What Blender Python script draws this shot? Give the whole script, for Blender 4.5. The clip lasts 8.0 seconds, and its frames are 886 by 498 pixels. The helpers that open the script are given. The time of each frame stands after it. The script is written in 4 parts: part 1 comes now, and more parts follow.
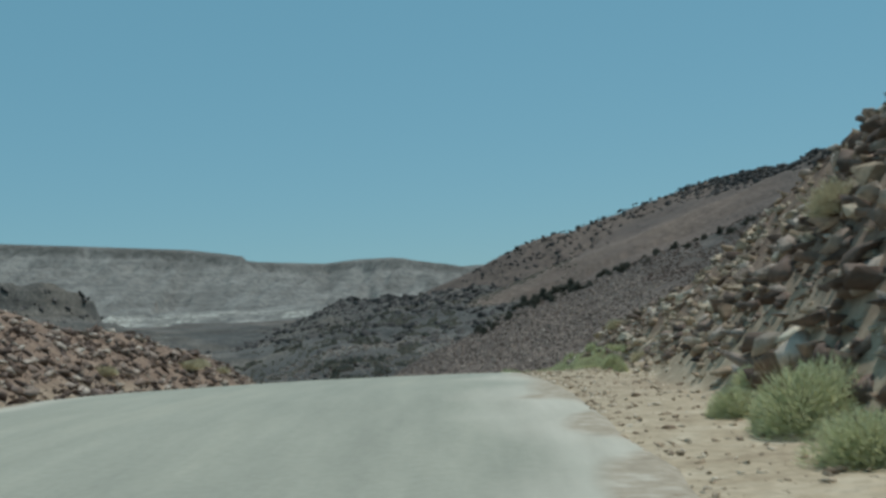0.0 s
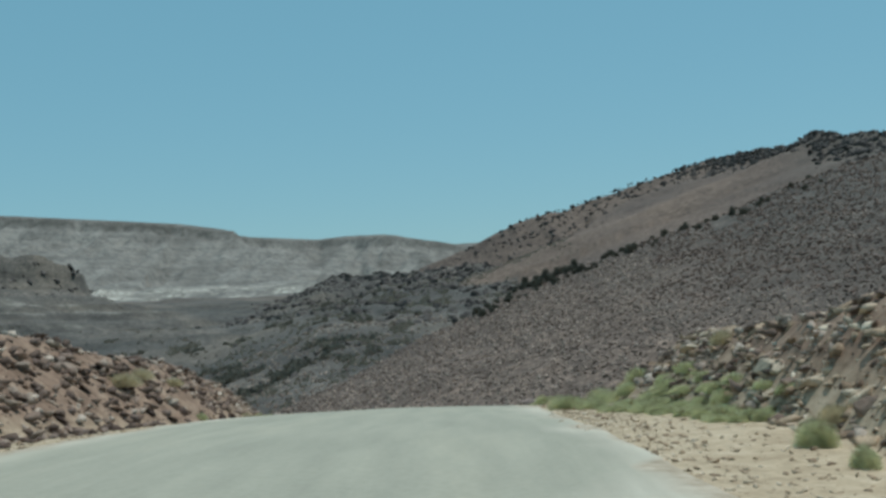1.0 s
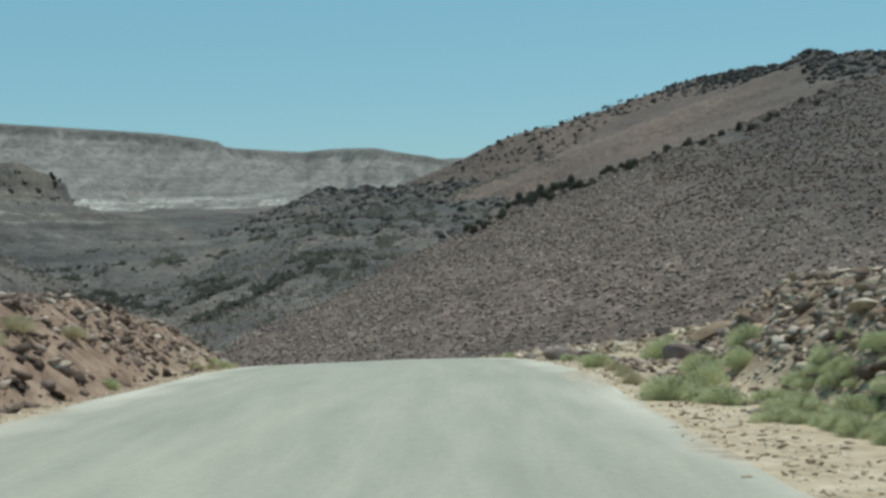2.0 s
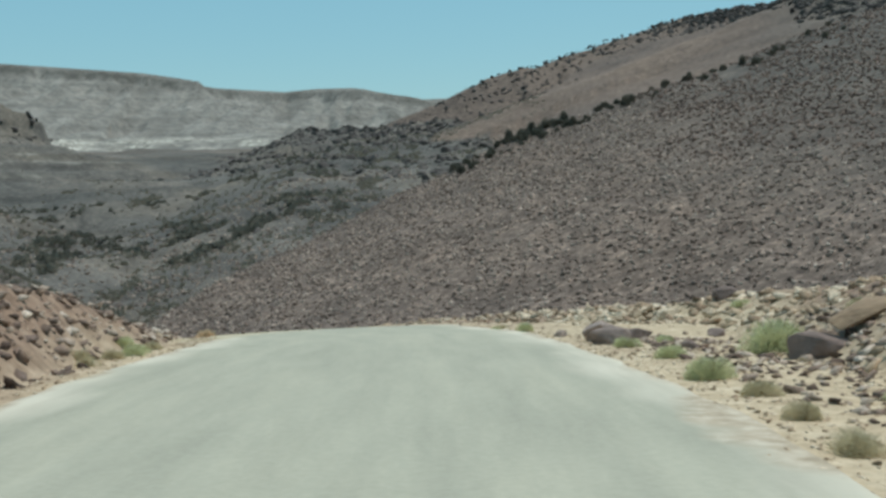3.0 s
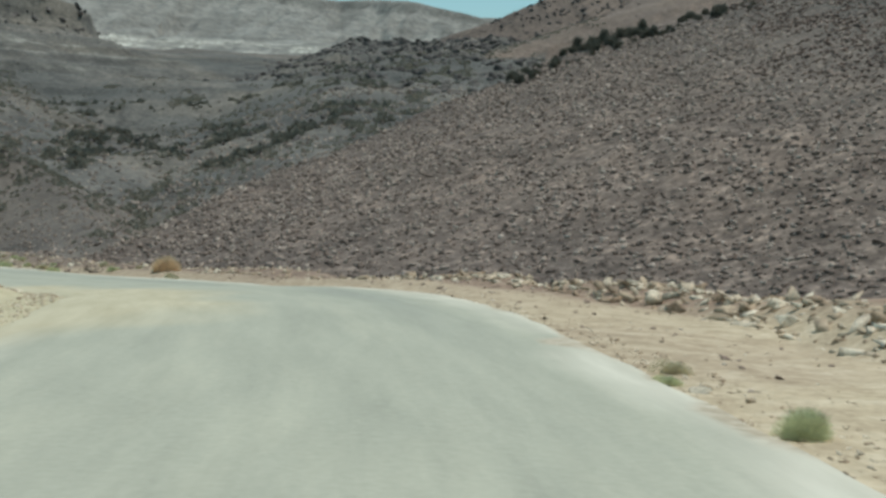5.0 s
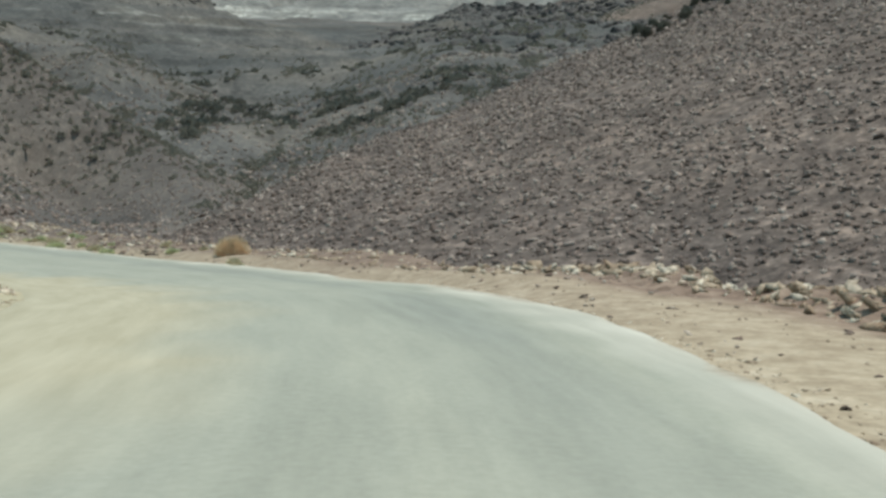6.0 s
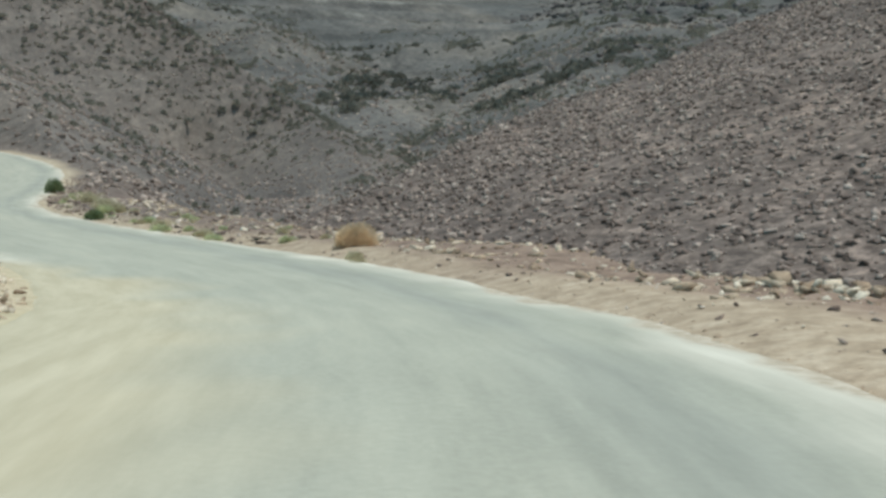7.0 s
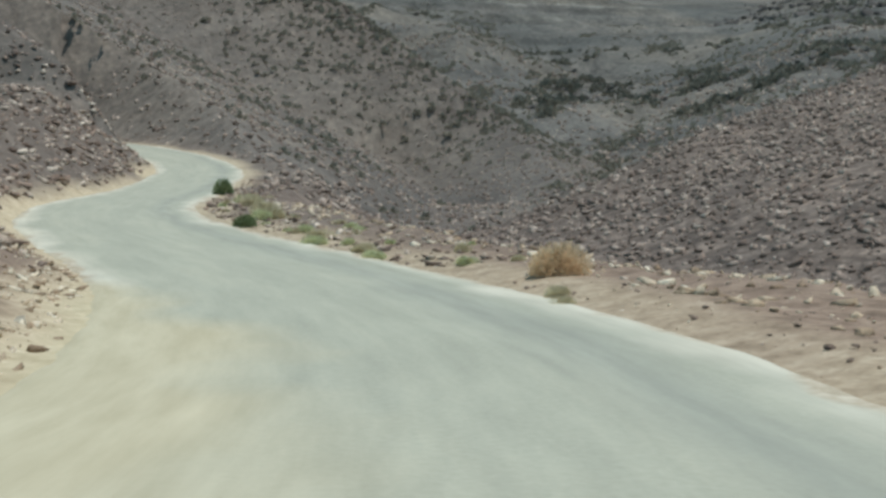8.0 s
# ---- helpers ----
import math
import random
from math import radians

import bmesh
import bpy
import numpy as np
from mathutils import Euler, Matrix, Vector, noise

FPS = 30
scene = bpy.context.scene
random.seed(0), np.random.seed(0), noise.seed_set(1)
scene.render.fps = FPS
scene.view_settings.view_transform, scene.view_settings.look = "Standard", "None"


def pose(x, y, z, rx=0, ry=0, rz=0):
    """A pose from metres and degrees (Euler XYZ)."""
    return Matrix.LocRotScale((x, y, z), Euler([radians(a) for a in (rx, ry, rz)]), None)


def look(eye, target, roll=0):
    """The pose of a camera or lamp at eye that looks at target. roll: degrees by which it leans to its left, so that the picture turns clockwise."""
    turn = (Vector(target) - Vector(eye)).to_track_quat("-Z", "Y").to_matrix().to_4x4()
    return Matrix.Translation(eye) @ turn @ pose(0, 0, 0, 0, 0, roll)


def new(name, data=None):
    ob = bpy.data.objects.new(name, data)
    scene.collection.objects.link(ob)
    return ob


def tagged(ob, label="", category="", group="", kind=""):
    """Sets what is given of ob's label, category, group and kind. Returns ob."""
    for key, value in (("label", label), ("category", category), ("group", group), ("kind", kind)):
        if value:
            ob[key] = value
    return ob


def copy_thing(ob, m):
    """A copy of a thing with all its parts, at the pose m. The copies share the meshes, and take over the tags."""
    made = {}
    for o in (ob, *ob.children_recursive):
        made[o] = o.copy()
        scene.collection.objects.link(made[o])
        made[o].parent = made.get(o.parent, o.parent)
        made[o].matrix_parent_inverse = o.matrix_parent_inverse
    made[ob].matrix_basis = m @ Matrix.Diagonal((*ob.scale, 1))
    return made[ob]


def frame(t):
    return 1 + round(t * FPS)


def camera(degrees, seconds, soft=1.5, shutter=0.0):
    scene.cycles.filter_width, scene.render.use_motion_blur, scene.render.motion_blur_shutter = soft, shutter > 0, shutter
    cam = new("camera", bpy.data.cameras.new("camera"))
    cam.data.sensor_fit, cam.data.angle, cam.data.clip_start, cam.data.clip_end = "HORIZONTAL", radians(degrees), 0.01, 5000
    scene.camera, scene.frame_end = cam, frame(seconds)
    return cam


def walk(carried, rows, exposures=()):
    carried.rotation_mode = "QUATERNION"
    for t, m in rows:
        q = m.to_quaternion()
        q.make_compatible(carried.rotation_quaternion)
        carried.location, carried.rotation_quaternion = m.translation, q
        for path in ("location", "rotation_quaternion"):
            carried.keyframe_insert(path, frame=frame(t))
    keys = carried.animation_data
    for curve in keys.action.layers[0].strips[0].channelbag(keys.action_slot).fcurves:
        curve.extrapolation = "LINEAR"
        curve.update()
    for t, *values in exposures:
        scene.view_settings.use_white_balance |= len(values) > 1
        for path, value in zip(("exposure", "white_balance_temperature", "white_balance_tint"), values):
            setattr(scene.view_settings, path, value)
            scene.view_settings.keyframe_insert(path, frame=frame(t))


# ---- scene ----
# ---- camera and drive ----
cam = camera(39.20, 8.0, soft=3.1, shutter=0.12)
PATH = [
    (0.0, look((-0.055, 0.236, 1.948), (-1.120, 50.068, 5.906), -3.10)),
    (0.5, look((-0.589, 4.815, 2.339), (-1.817, 54.677, 5.830), -0.31)),
    (1.0, look((-0.957, 9.323, 2.699), (-1.761, 59.223, 5.747), -2.32)),
    (1.2, look((-1.100, 11.109, 2.826), (-2.221, 61.055, 4.848), -2.06)),
    (2.3, look((-1.794, 20.730, 2.973), (-1.949, 70.696, 1.120), -1.26)),
    (2.5, look((-1.861, 22.505, 2.944), (-2.026, 72.421, 0.062), -1.25)),
    (3.0, look((-2.034, 26.981, 2.838), (-1.725, 76.904, 0.087), -1.31)),
    (3.5, look((-2.100, 31.619, 2.647), (-1.506, 81.462, -1.271), -1.08)),
    (4.0, look((-2.096, 36.460, 2.408), (-0.393, 86.214, -2.241), 0.42)),
    (4.5, look((-2.157, 41.485, 2.103), (-0.978, 91.267, -2.404), 1.66)),
    (5.0, look((-2.385, 46.535, 1.601), (-3.737, 96.161, -4.351), 2.44)),
    (5.2, look((-2.513, 48.548, 1.392), (-5.715, 98.083, -4.612), 2.33)),
    (6.3, look((-3.487, 59.359, 0.421), (-10.797, 108.205, -7.364), 1.87)),
    (6.5, look((-3.800, 61.160, 0.228), (-12.759, 109.738, -7.516), 2.41)),
    (7.0, look((-4.803, 65.581, -0.283), (-16.923, 113.340, -8.781), 0.93)),
    (7.5, look((-6.122, 69.919, -0.830), (-22.536, 116.664, -7.577), 0.51)),
    (8.0, look((-7.855, 74.192, -1.415), (-27.320, 119.481, -9.780), 0.68)),
]
EXPOSURES = [(0.0, -0.54, 5800, 5), (1.0, -0.34, 5900, 5), (2.5, -0.12, 6060, 6), (4.0, -0.06, 6110, 6), (5.0, -0.12, 6150, 6), (6.5, 0.0, 6150, 8), (7.0, 0.03, 6050, 8), (8.0, -0.04, 6050, 8)]
walk(cam, PATH, EXPOSURES)

# ---- world and sun ----
SUN_ELEVATION, SUN_AZIMUTH = 72.0, 55.0   # azimuth clockwise from +y
world = bpy.data.worlds.new("sky")
scene.world = world
world.use_nodes = True
sky = world.node_tree.nodes.new("ShaderNodeTexSky")
sky.sky_type, sky.sun_disc = "NISHITA", False
sky.sun_elevation, sky.sun_rotation = radians(SUN_ELEVATION), radians(SUN_AZIMUTH)
sky.air_density, sky.dust_density, sky.ozone_density = 1.0, 0.2, 0.3
background = world.node_tree.nodes["Background"]
even = world.node_tree.nodes.new("ShaderNodeMix")     # dust evens the blue out
even.data_type = "RGBA"
even.inputs[0].default_value = 0.6
toward, rise_of, dusty = (world.node_tree.nodes.new(k) for k in ("ShaderNodeTexCoord", "ShaderNodeSeparateXYZ", "ShaderNodeValToRGB"))
world.node_tree.links.new(toward.outputs["Generated"], rise_of.inputs[0])
world.node_tree.links.new(rise_of.outputs["Z"], dusty.inputs[0])
for stop, (place, colour) in zip(dusty.color_ramp.elements, ((0.3, (1.92, 4.66, 5.2, 1)), (0.65, (2.5, 4.5, 5.0, 1)))):
    stop.position, stop.color = place, colour
world.node_tree.links.new(dusty.outputs[0], even.inputs[7])
world.node_tree.links.new(sky.outputs[0], even.inputs[6])
world.node_tree.links.new(even.outputs[2], background.inputs[0])
background.inputs[1].default_value = 0.11
sun = new("sun", bpy.data.lights.new("sun", "SUN"))
sun.data.energy, sun.data.angle, sun.data.color = 3.2, radians(0.5), (1.0, 0.935, 0.85)
a, e = radians(SUN_AZIMUTH), radians(SUN_ELEVATION)
sun.matrix_world = look((0, 0, 300), Vector((0, 0, 300)) - Vector((math.sin(a) * math.cos(e), math.cos(a) * math.cos(e), math.sin(e))))


# ---- numbers: noise, road line, terrain ----
def lattice(ix, iy, seed):
    h = (ix * 374761393 + iy * 668265263 + seed * 974634777) & 0x7FFFFFFF
    h = ((h ^ (h >> 13)) * 1274126177) & 0x7FFFFFFF
    return ((h ^ (h >> 16)) & 0xFFFF) / 65535.0


def value_noise(x, y, seed=0):
    """Smooth noise from -1 to 1 over a unit lattice."""
    fx, fy = np.floor(x), np.floor(y)
    ix, iy, u, v = fx.astype(np.int64), fy.astype(np.int64), x - fx, y - fy
    u, v = u * u * (3 - 2 * u), v * v * (3 - 2 * v)
    low = lattice(ix, iy, seed) * (1 - u) + lattice(ix + 1, iy, seed) * u
    high = lattice(ix, iy + 1, seed) * (1 - u) + lattice(ix + 1, iy + 1, seed) * u
    return (low * (1 - v) + high * v) * 2 - 1


def fbm(x, y, size, octaves=4, seed=0, gain=0.5):
    total, amp = 0.0, 1.0
    for k in range(octaves):
        total = total + amp * value_noise(x / size * 2**k + 17.3 * k, y / size * 2**k - 9.1 * k, seed + k)
        amp *= gain
    return total


def ramp(v, pairs):
    return np.interp(v, [p[0] for p in pairs], [p[1] for p in pairs])


def smooth_line(points, step):
    """A dense Catmull-Rom line through the points."""
    p = np.array(points, float)
    p = np.vstack([2 * p[0] - p[1], p, 2 * p[-1] - p[-2]])
    out = []
    for k in range(1, len(p) - 2):
        n = max(2, int(np.linalg.norm(p[k + 1] - p[k]) / step))
        for t in np.arange(n) / n:
            out.append(0.5 * (2 * p[k] + (p[k + 1] - p[k - 1]) * t + (2 * p[k - 1] - 5 * p[k] + 4 * p[k + 1] - p[k + 2]) * t**2
                              + (3 * p[k] - p[k - 1] - 3 * p[k + 1] + p[k + 2]) * t**3))
    out.append(p[-2])
    return np.array(out)


ROAD_LINE = smooth_line([
    (-3, -60, -6.5), (-3, -30, -3.2), (-3, -10, -0.65), (-3, 0, 0.45), (-3, 10, 1.27), (-3, 20, 1.48), (-3, 30, 1.17),
    (-3, 40, 0.65), (-3.3, 50, -0.15), (-4.15, 58, -0.95), (-5.6, 66, -1.8), (-8.5, 75.4, -3.1), (-12.7, 84.3, -4.6),
    (-16.9, 90.5, -5.55), (-21.6, 96.4, -6.45), (-27.2, 101.7, -7.1), (-33, 107, -7.7), (-38.5, 113, -8.3), (-43.2, 120, -8.95),
    (-50.4, 133, -10.3), (-58.4, 147, -11.45), (-67, 160.5, -12.3), (-80, 174.5, -13.0), (-98, 188, -13.8), (-124, 201, -14.8)], 0.5)
ROAD_HALF = 3.45
HALF_RIGHT = [(-60, 4.0), (6, 4.1), (20, 3.75), (28, 3.45), (50, 3.4), (62, 3.45), (72, 4.05), (88, 4.05), (98, 3.75), (110, 3.3), (200, 3.2)]   # the right edge bellies out
STEP = np.linalg.norm(np.diff(ROAD_LINE[:, :2], axis=0), axis=1)
ROAD_RUN = np.r_[0, np.cumsum(STEP)] - 60.0     # equals y on the straight
tangent = np.gradient(ROAD_LINE[:, :2], axis=0)
ROAD_TANGENT = tangent / np.linalg.norm(tangent, axis=1)[:, None]


def road_place(x, y):
    """Run along the road, signed offset (right is positive) and road height for each point."""
    run, off, z = np.empty_like(x), np.empty_like(x), np.empty_like(x)
    for k in range(0, len(x), 20000):
        px, py = x[k:k + 20000], y[k:k + 20000]
        d = (px[:, None] - ROAD_LINE[None, :, 0]) ** 2 + (py[:, None] - ROAD_LINE[None, :, 1]) ** 2
        n = d.argmin(1)
        tx, ty = ROAD_TANGENT[n, 0], ROAD_TANGENT[n, 1]
        dx, dy = px - ROAD_LINE[n, 0], py - ROAD_LINE[n, 1]
        ahead = np.clip(dx * tx + dy * ty, -1, 1)
        run[k:k + 20000] = ROAD_RUN[n] + ahead
        side = dx * ty - dy * tx
        off[k:k + 20000] = np.sign(side) * np.sqrt(d[np.arange(len(n)), n] - ahead**2 + 1e-9)
        z[k:k + 20000] = np.interp(ROAD_RUN[n] + ahead, ROAD_RUN, ROAD_LINE[:, 2])
    return run, off, z


def crest(x, y, line, front, back, cliff=0.0, ledge=8.0):
    """Height of a ridge: its crest line, falling on both sides by the given slopes. cliff: a steep drop just under the rim."""
    best, height = np.full(x.shape, 1e9), np.full(x.shape, -1e3)
    p = np.array(line, float)
    for a, b in zip(p[:-1], p[1:]):
        ab = b[:2] - a[:2]
        t = np.clip(((x - a[0]) * ab[0] + (y - a[1]) * ab[1]) / (ab @ ab), 0, 1)
        dx, dy = x - a[0] - t * ab[0], y - a[1] - t * ab[1]
        d = np.hypot(dx, dy)
        is_front = ab[0] * dy - ab[1] * dx < 0
        drop = d * np.where(is_front, front, back) + np.where(is_front, cliff * (1 - np.exp(-d / ledge)), 0)
        h = a[2] + t * (b[2] - a[2]) - drop
        nearer = d < best
        height, best = np.where(nearer, h, height), np.where(nearer, d, best)
    return height


MESA = [(-2400, 1900, 290), (-1268, 2407, 281), (-864, 2475, 252), (-585, 2556, 233), (-501, 2554, 219), (-488, 2566, 207), (-470, 2590, 204),
        (-323, 2754, 203), (-251, 2711, 205), (-169, 2667, 202), (-100, 2721, 192), (-18, 2822, 177), (200, 3000, 160)]
FAR_MESA = [(-300, 4100, 200), (-75, 4022, 262), (123, 4020, 266), (700, 4000, 255)]
BIG_HILL = [(-120, 1165, 20), (-37, 1172, 55), (8, 1203, 74), (64, 1241, 102), (121, 1256, 119), (216, 1240, 145.5), (249, 1132, 142),
            (259, 975, 129), (256, 903, 128.5), (269, 868, 120), (280, 822, 116), (355, 726, 111), (520, 560, 115), (760, 300, 120)]
MOUND = [(-190, 1420, 28), (-158, 1363, 50), (-132, 1316, 56), (-90, 1219, 53), (-48, 1122, 50), (-14, 1040, 49), (6, 990, 49),
         (23, 958, 45), (52, 902, 42), (110, 830, 38)]
MIDDLE = [(-700, 560, 40), (-420, 640, 24), (-334, 694, 20), (-300, 733, 11), (-236, 765, 4), (-209, 793, 7), (-155, 827, 12), (-110, 885, 18), (-60, 950, 22)]
SIDE_CLIFF = [(-800, 900, 110), (-484, 1011, 83), (-385, 1107, 77), (-367, 1144, 73), (-357, 1169, 64), (-349, 1185, 38)]
SPUR = [(-420, 430, 95), (-260, 405, 42), (-181, 390, 10.5), (-153, 382, -3.5), (-129, 376, -16), (-115, 366, -21), (-97, 330, -25), (-72, 275, -25), (-58, 236, -22)]


def terrain(x, y):
    """Height, and how sandy and how pale the ground is."""
    r = np.hypot(x, y - 60)
    n1, n2, n3 = fbm(x, y, 140, 4, 3), fbm(x, y, 28, 4, 11), fbm(x, y, 6, 3, 23)
    base = ramp(r, [(0, -9), (60, -14), (120, -19), (200, -25), (340, -37), (430, -35), (540, -26), (760, -6), (900, 14),
                    (1500, 44), (2000, 76), (2600, 90), (4600, 110)])
    z = base + n1 * ramp(r, [(0, 0.3), (200, 2), (900, 7), (3000, 12)])
    rough = n2 * ramp(r, [(150, 0.3), (600, 3.0), (2000, 7)]) + n1 * ramp(r, [(150, 0), (600, 3), (2500, 10)])
    gully = np.abs(fbm(x, y, 75, 3, 61)) * ramp(r, [(150, 0), (400, 4), (1500, 14), (2600, 34)])
    rim = crest(x, y, MESA, 0.0, 0.0)
    out = np.maximum(0, rim - crest(x, y, MESA, 1.0, 0.0))
    out = np.maximum(0, out + np.where(out > 30, 6 * n2 + 3 * value_noise(x / 21, y / 21, 47), 0))
    mesa = rim - ramp(out, [(0, 0), (60, 9), (70, 24), (220, 60), (600, 140), (1400, 250)])
    under_rim = rim - mesa
    fall = np.clip((under_rim - 18) / 20, 0, 1)
    ribs = np.abs(value_noise(x / 38 + 0.6 * n1, y / 260, 45)) + 0.5 * np.abs(value_noise(x / 15, y / 160, 46))
    z = np.maximum(z, mesa - fall * (gully * 0.35 + 16 * ribs))
    z = np.maximum(z, crest(x, y, FAR_MESA, 0.25, 0.0, cliff=20))
    brown = crest(x, y, BIG_HILL, 0.36, 0.2, cliff=6) + 4.0 + 0.3 * rough - 0.3 * gully
    craggy = crest(x, y, MOUND, 0.115, 0.25, cliff=6) - 0.28 * r * np.maximum(0, -0.118 + 0.02 * n1 + 0.012 * n2 - np.arctan2(x + 2, y - 22))
    z = np.maximum(z, craggy + 0.8 * rough - 0.35 * gully + 3)
    folds = 1 - np.abs(fbm(x + 0.3 * y, y, 90, 3, 83))
    z = np.maximum(z, crest(x, y, MIDDLE, 0.14, 0.3) + 0.35 * rough - 0.5 * gully + 14 * (folds - 0.75) * ramp(r, [(330, 0), (480, 1), (720, 0.8), (820, 0)]))
    cliff = (crest(x, y, SIDE_CLIFF, 0.2, 0.1, cliff=26) + 0.4 * rough) / 8
    cliff = 8 * (np.floor(cliff) + np.clip((cliff - np.floor(cliff)) * 2.2 - 0.6, 0, 1))
    broken = (z + 5 * n1 + 2 * n2) / 9
    z = np.where((r > 1330) & (r < 1900) & (mesa < z), 0.35 * z + 0.65 * (9 * (np.floor(broken) + np.clip((broken - np.floor(broken)) * 3 - 1.2, 0, 1)) - 5 * n1 - 2 * n2), z)
    beside = cliff > z
    z = np.maximum(z, cliff)
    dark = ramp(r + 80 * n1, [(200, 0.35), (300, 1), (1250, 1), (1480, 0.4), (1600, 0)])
    dark = np.where((craggy > z - 14) | beside, 1.0, dark)
    dark = np.where(brown > z, ramp(x - 0.25 * y, [(-10, 0), (60, 0.75)]), dark)
    z = np.maximum(z, brown)
    spur = crest(x, y, SPUR, 0.34, 0.5) + 0.5 * n2 - 0.12 * gully
    spur = np.maximum(spur, np.minimum(-22.8 - 0.45 * (x + 92) - 0.29 * (y - 244), 14 - 0.1 * (x + 92)) - 1.1 * np.maximum(0, 165 + 0.25 * (x + 60) - y) + 0.6 * n2 + 0.25 * n3 - 0.2 * np.abs(fbm(x, y, 30, 3, 91)))
    dark = np.where(spur > z, 0.6, dark)
    z = np.maximum(z, spur)
    # the stony hillside across the gully
    gx = np.where(x > 0, 0.33, 0.25)
    gy = ramp(x, [(-14, 0.12), (8, 0.19)])
    brow = ramp(x, [(-70, 128), (-45, 138), (-31, 148), (-23, 168), (-10, 184), (20, 187), (60, 184), (150, 215), (300, 260)])
    hillside = -4.2 + gx * x + gy * (y - 136) - 0.75 * np.maximum(0, y - brow) + 0.5 * n2 + 0.25 * n3
    hillside = np.where(x > 75, np.minimum(hillside, 24 + 0.22 * (x - 75) + 0.5 * n2), hillside)
    dark = np.where(hillside > z, ramp(x + 0.25 * (y - 120) + 5 * n2, [(20, 0), (48, 0.75)]), dark)
    z = np.maximum(z, hillside)
    sand, yellow = np.zeros_like(x), np.zeros_like(x)
    # pale grows with distance: the far haze is put into the ground colour
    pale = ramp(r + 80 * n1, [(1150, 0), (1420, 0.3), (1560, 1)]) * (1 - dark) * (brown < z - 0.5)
    red = np.zeros_like(x)
    near = np.flatnonzero(np.hypot(x + 15, y - 60) < 190)
    if len(near):
        u, s, zr = road_place(x[near], y[near])
        m2, m3 = n2[near], n3[near]
        wob = 0.5 * m3
        rise = ramp(u, [(6, 5.2), (10, 4.4), (14, 3.5), (18, 2.75), (21, 2.2), (25, 1.55), (30, 1.35), (37, 1.65), (41, 1.55), (46, 1.2), (52, 0.75), (60, 0.4), (90, 0.12)])
        start = ramp(u, [(6, 5.3), (14, 5.6), (23, 5.6), (28, 5.1), (32, 4.8), (40, 5.3), (46, 6.4), (54, 7.6), (80, 7.2), (100, 6.0)]) + wob
        steep = ramp(u, [(8, 1.5), (14, 1.35), (20, 1.0), (36, 0.85), (42, 0.75), (48, 0.5)])
        top = start + rise / steep + ramp(u, [(15, 60), (24, 30), (29, 5), (50, 2.2), (70, 1.2)])
        right = np.minimum(rise * (1 + 0.14 * m2), np.maximum(0, s - start) * steep) - np.maximum(0, s - top) * 0.62
        rise = ramp(u, [(20, 2.3), (34, 2.3), (39, 1.9), (44, 1.5), (50, 1.05), (54, 0.6), (60, 0.25), (66, 0.2), (80, 0.3), (87, 0.75), (98, 0.8), (106, 1.2), (118, 4.0), (140, 5.5), (190, 6)])
        start = ramp(u, [(48, 4.35), (58, 4.6), (76, 4.8), (84, 3.75), (112, 3.55), (122, 3.7)]) + 0.6 * wob
        steep = ramp(u, [(30, 0.75), (38, 1.05), (50, 1.05), (60, 0.62), (84, 0.32), (100, 0.36), (120, 0.75)])
        top = start + rise / steep + ramp(u, [(50, 2.5), (62, 3), (80, 25), (100, 60)])
        left = np.minimum(rise * (1 + 0.3 * m2 + 0.16 * m3), np.maximum(0, -s - start) * steep) - np.maximum(0, -s - top) * 0.5
        bed = np.where((s > -ROAD_HALF + 0.3) & (s < ramp(u, HALF_RIGHT) - 0.3), -0.2, -0.035 + 0.02 * m3)
        bumps = np.clip((np.abs(s) - ramp(u, [(60, 4.6), (70, 5.5)])) / 2.5, 0, 1) * (0.16 * m2 + 0.17 * m3)
        shoulder = ramp(u, [(68, 0), (78, 0.2), (100, 0.2), (108, 0)]) * np.clip((s - ramp(u, HALF_RIGHT) - 0.1) / 0.8, 0, 1)
        own = zr + np.where(s > 0, right, left) + bed + bumps + shoulder
        inside = np.abs(s) < 6
        z[near] = np.where(inside, own, np.maximum(own, np.minimum(z[near], np.maximum(own, zr) + 0.75 * (np.abs(s) - 6))))
        sand[near] = np.clip(1.1 - np.maximum(0, np.abs(s) - np.where(s > 0, ramp(u, [(8, 4.9), (14, 5.5), (24, 5.2), (28, 4.7), (36, 4.6), (42, 5.4), (48, 7.4), (60, 8.4), (70, 5.8), (80, 4.9), (100, 4.5), (120, 4.0), (150, 3.6)]), ramp(u, [(45, 3.5), (55, 3.9), (66, 4.8), (78, 4.8), (86, 3.8), (114, 3.6)]))) / 1.2 + 0.5 * m3, 0, 1)
        sand[near] *= np.where(s > 0, ramp(u, [(62, 1), (74, 0.6), (100, 0.55), (125, 0.8)]), 1)
        yellow[near] = np.clip((ramp(u, [(78, 6.2), (86, 4.2)]) + s) / 1.0 + 0.4 * m3, 0, 1) * (s < 0) * ramp(u, [(56, 0), (64, 1), (96, 1), (106, 0.3)])
        red[near] = np.clip(1.2 - np.maximum(0, np.abs(s) - 12) / 6, 0, 1) * (z[near] <= own + 0.01) * ramp(u, [(70, 1), (100, 0.7), (115, 0.3), (140, 0.15)])
    cap = np.where(out < 60, np.where(x < -480, 0.34, 0.24), 0) * (out > 1) + np.where((out >= 60) & (out < 70), np.where(x < -480, 0.6, 0.3), 0)
    dark = np.maximum(dark, cap * (r > 2000) * (z < mesa + 3) * (x < 150))
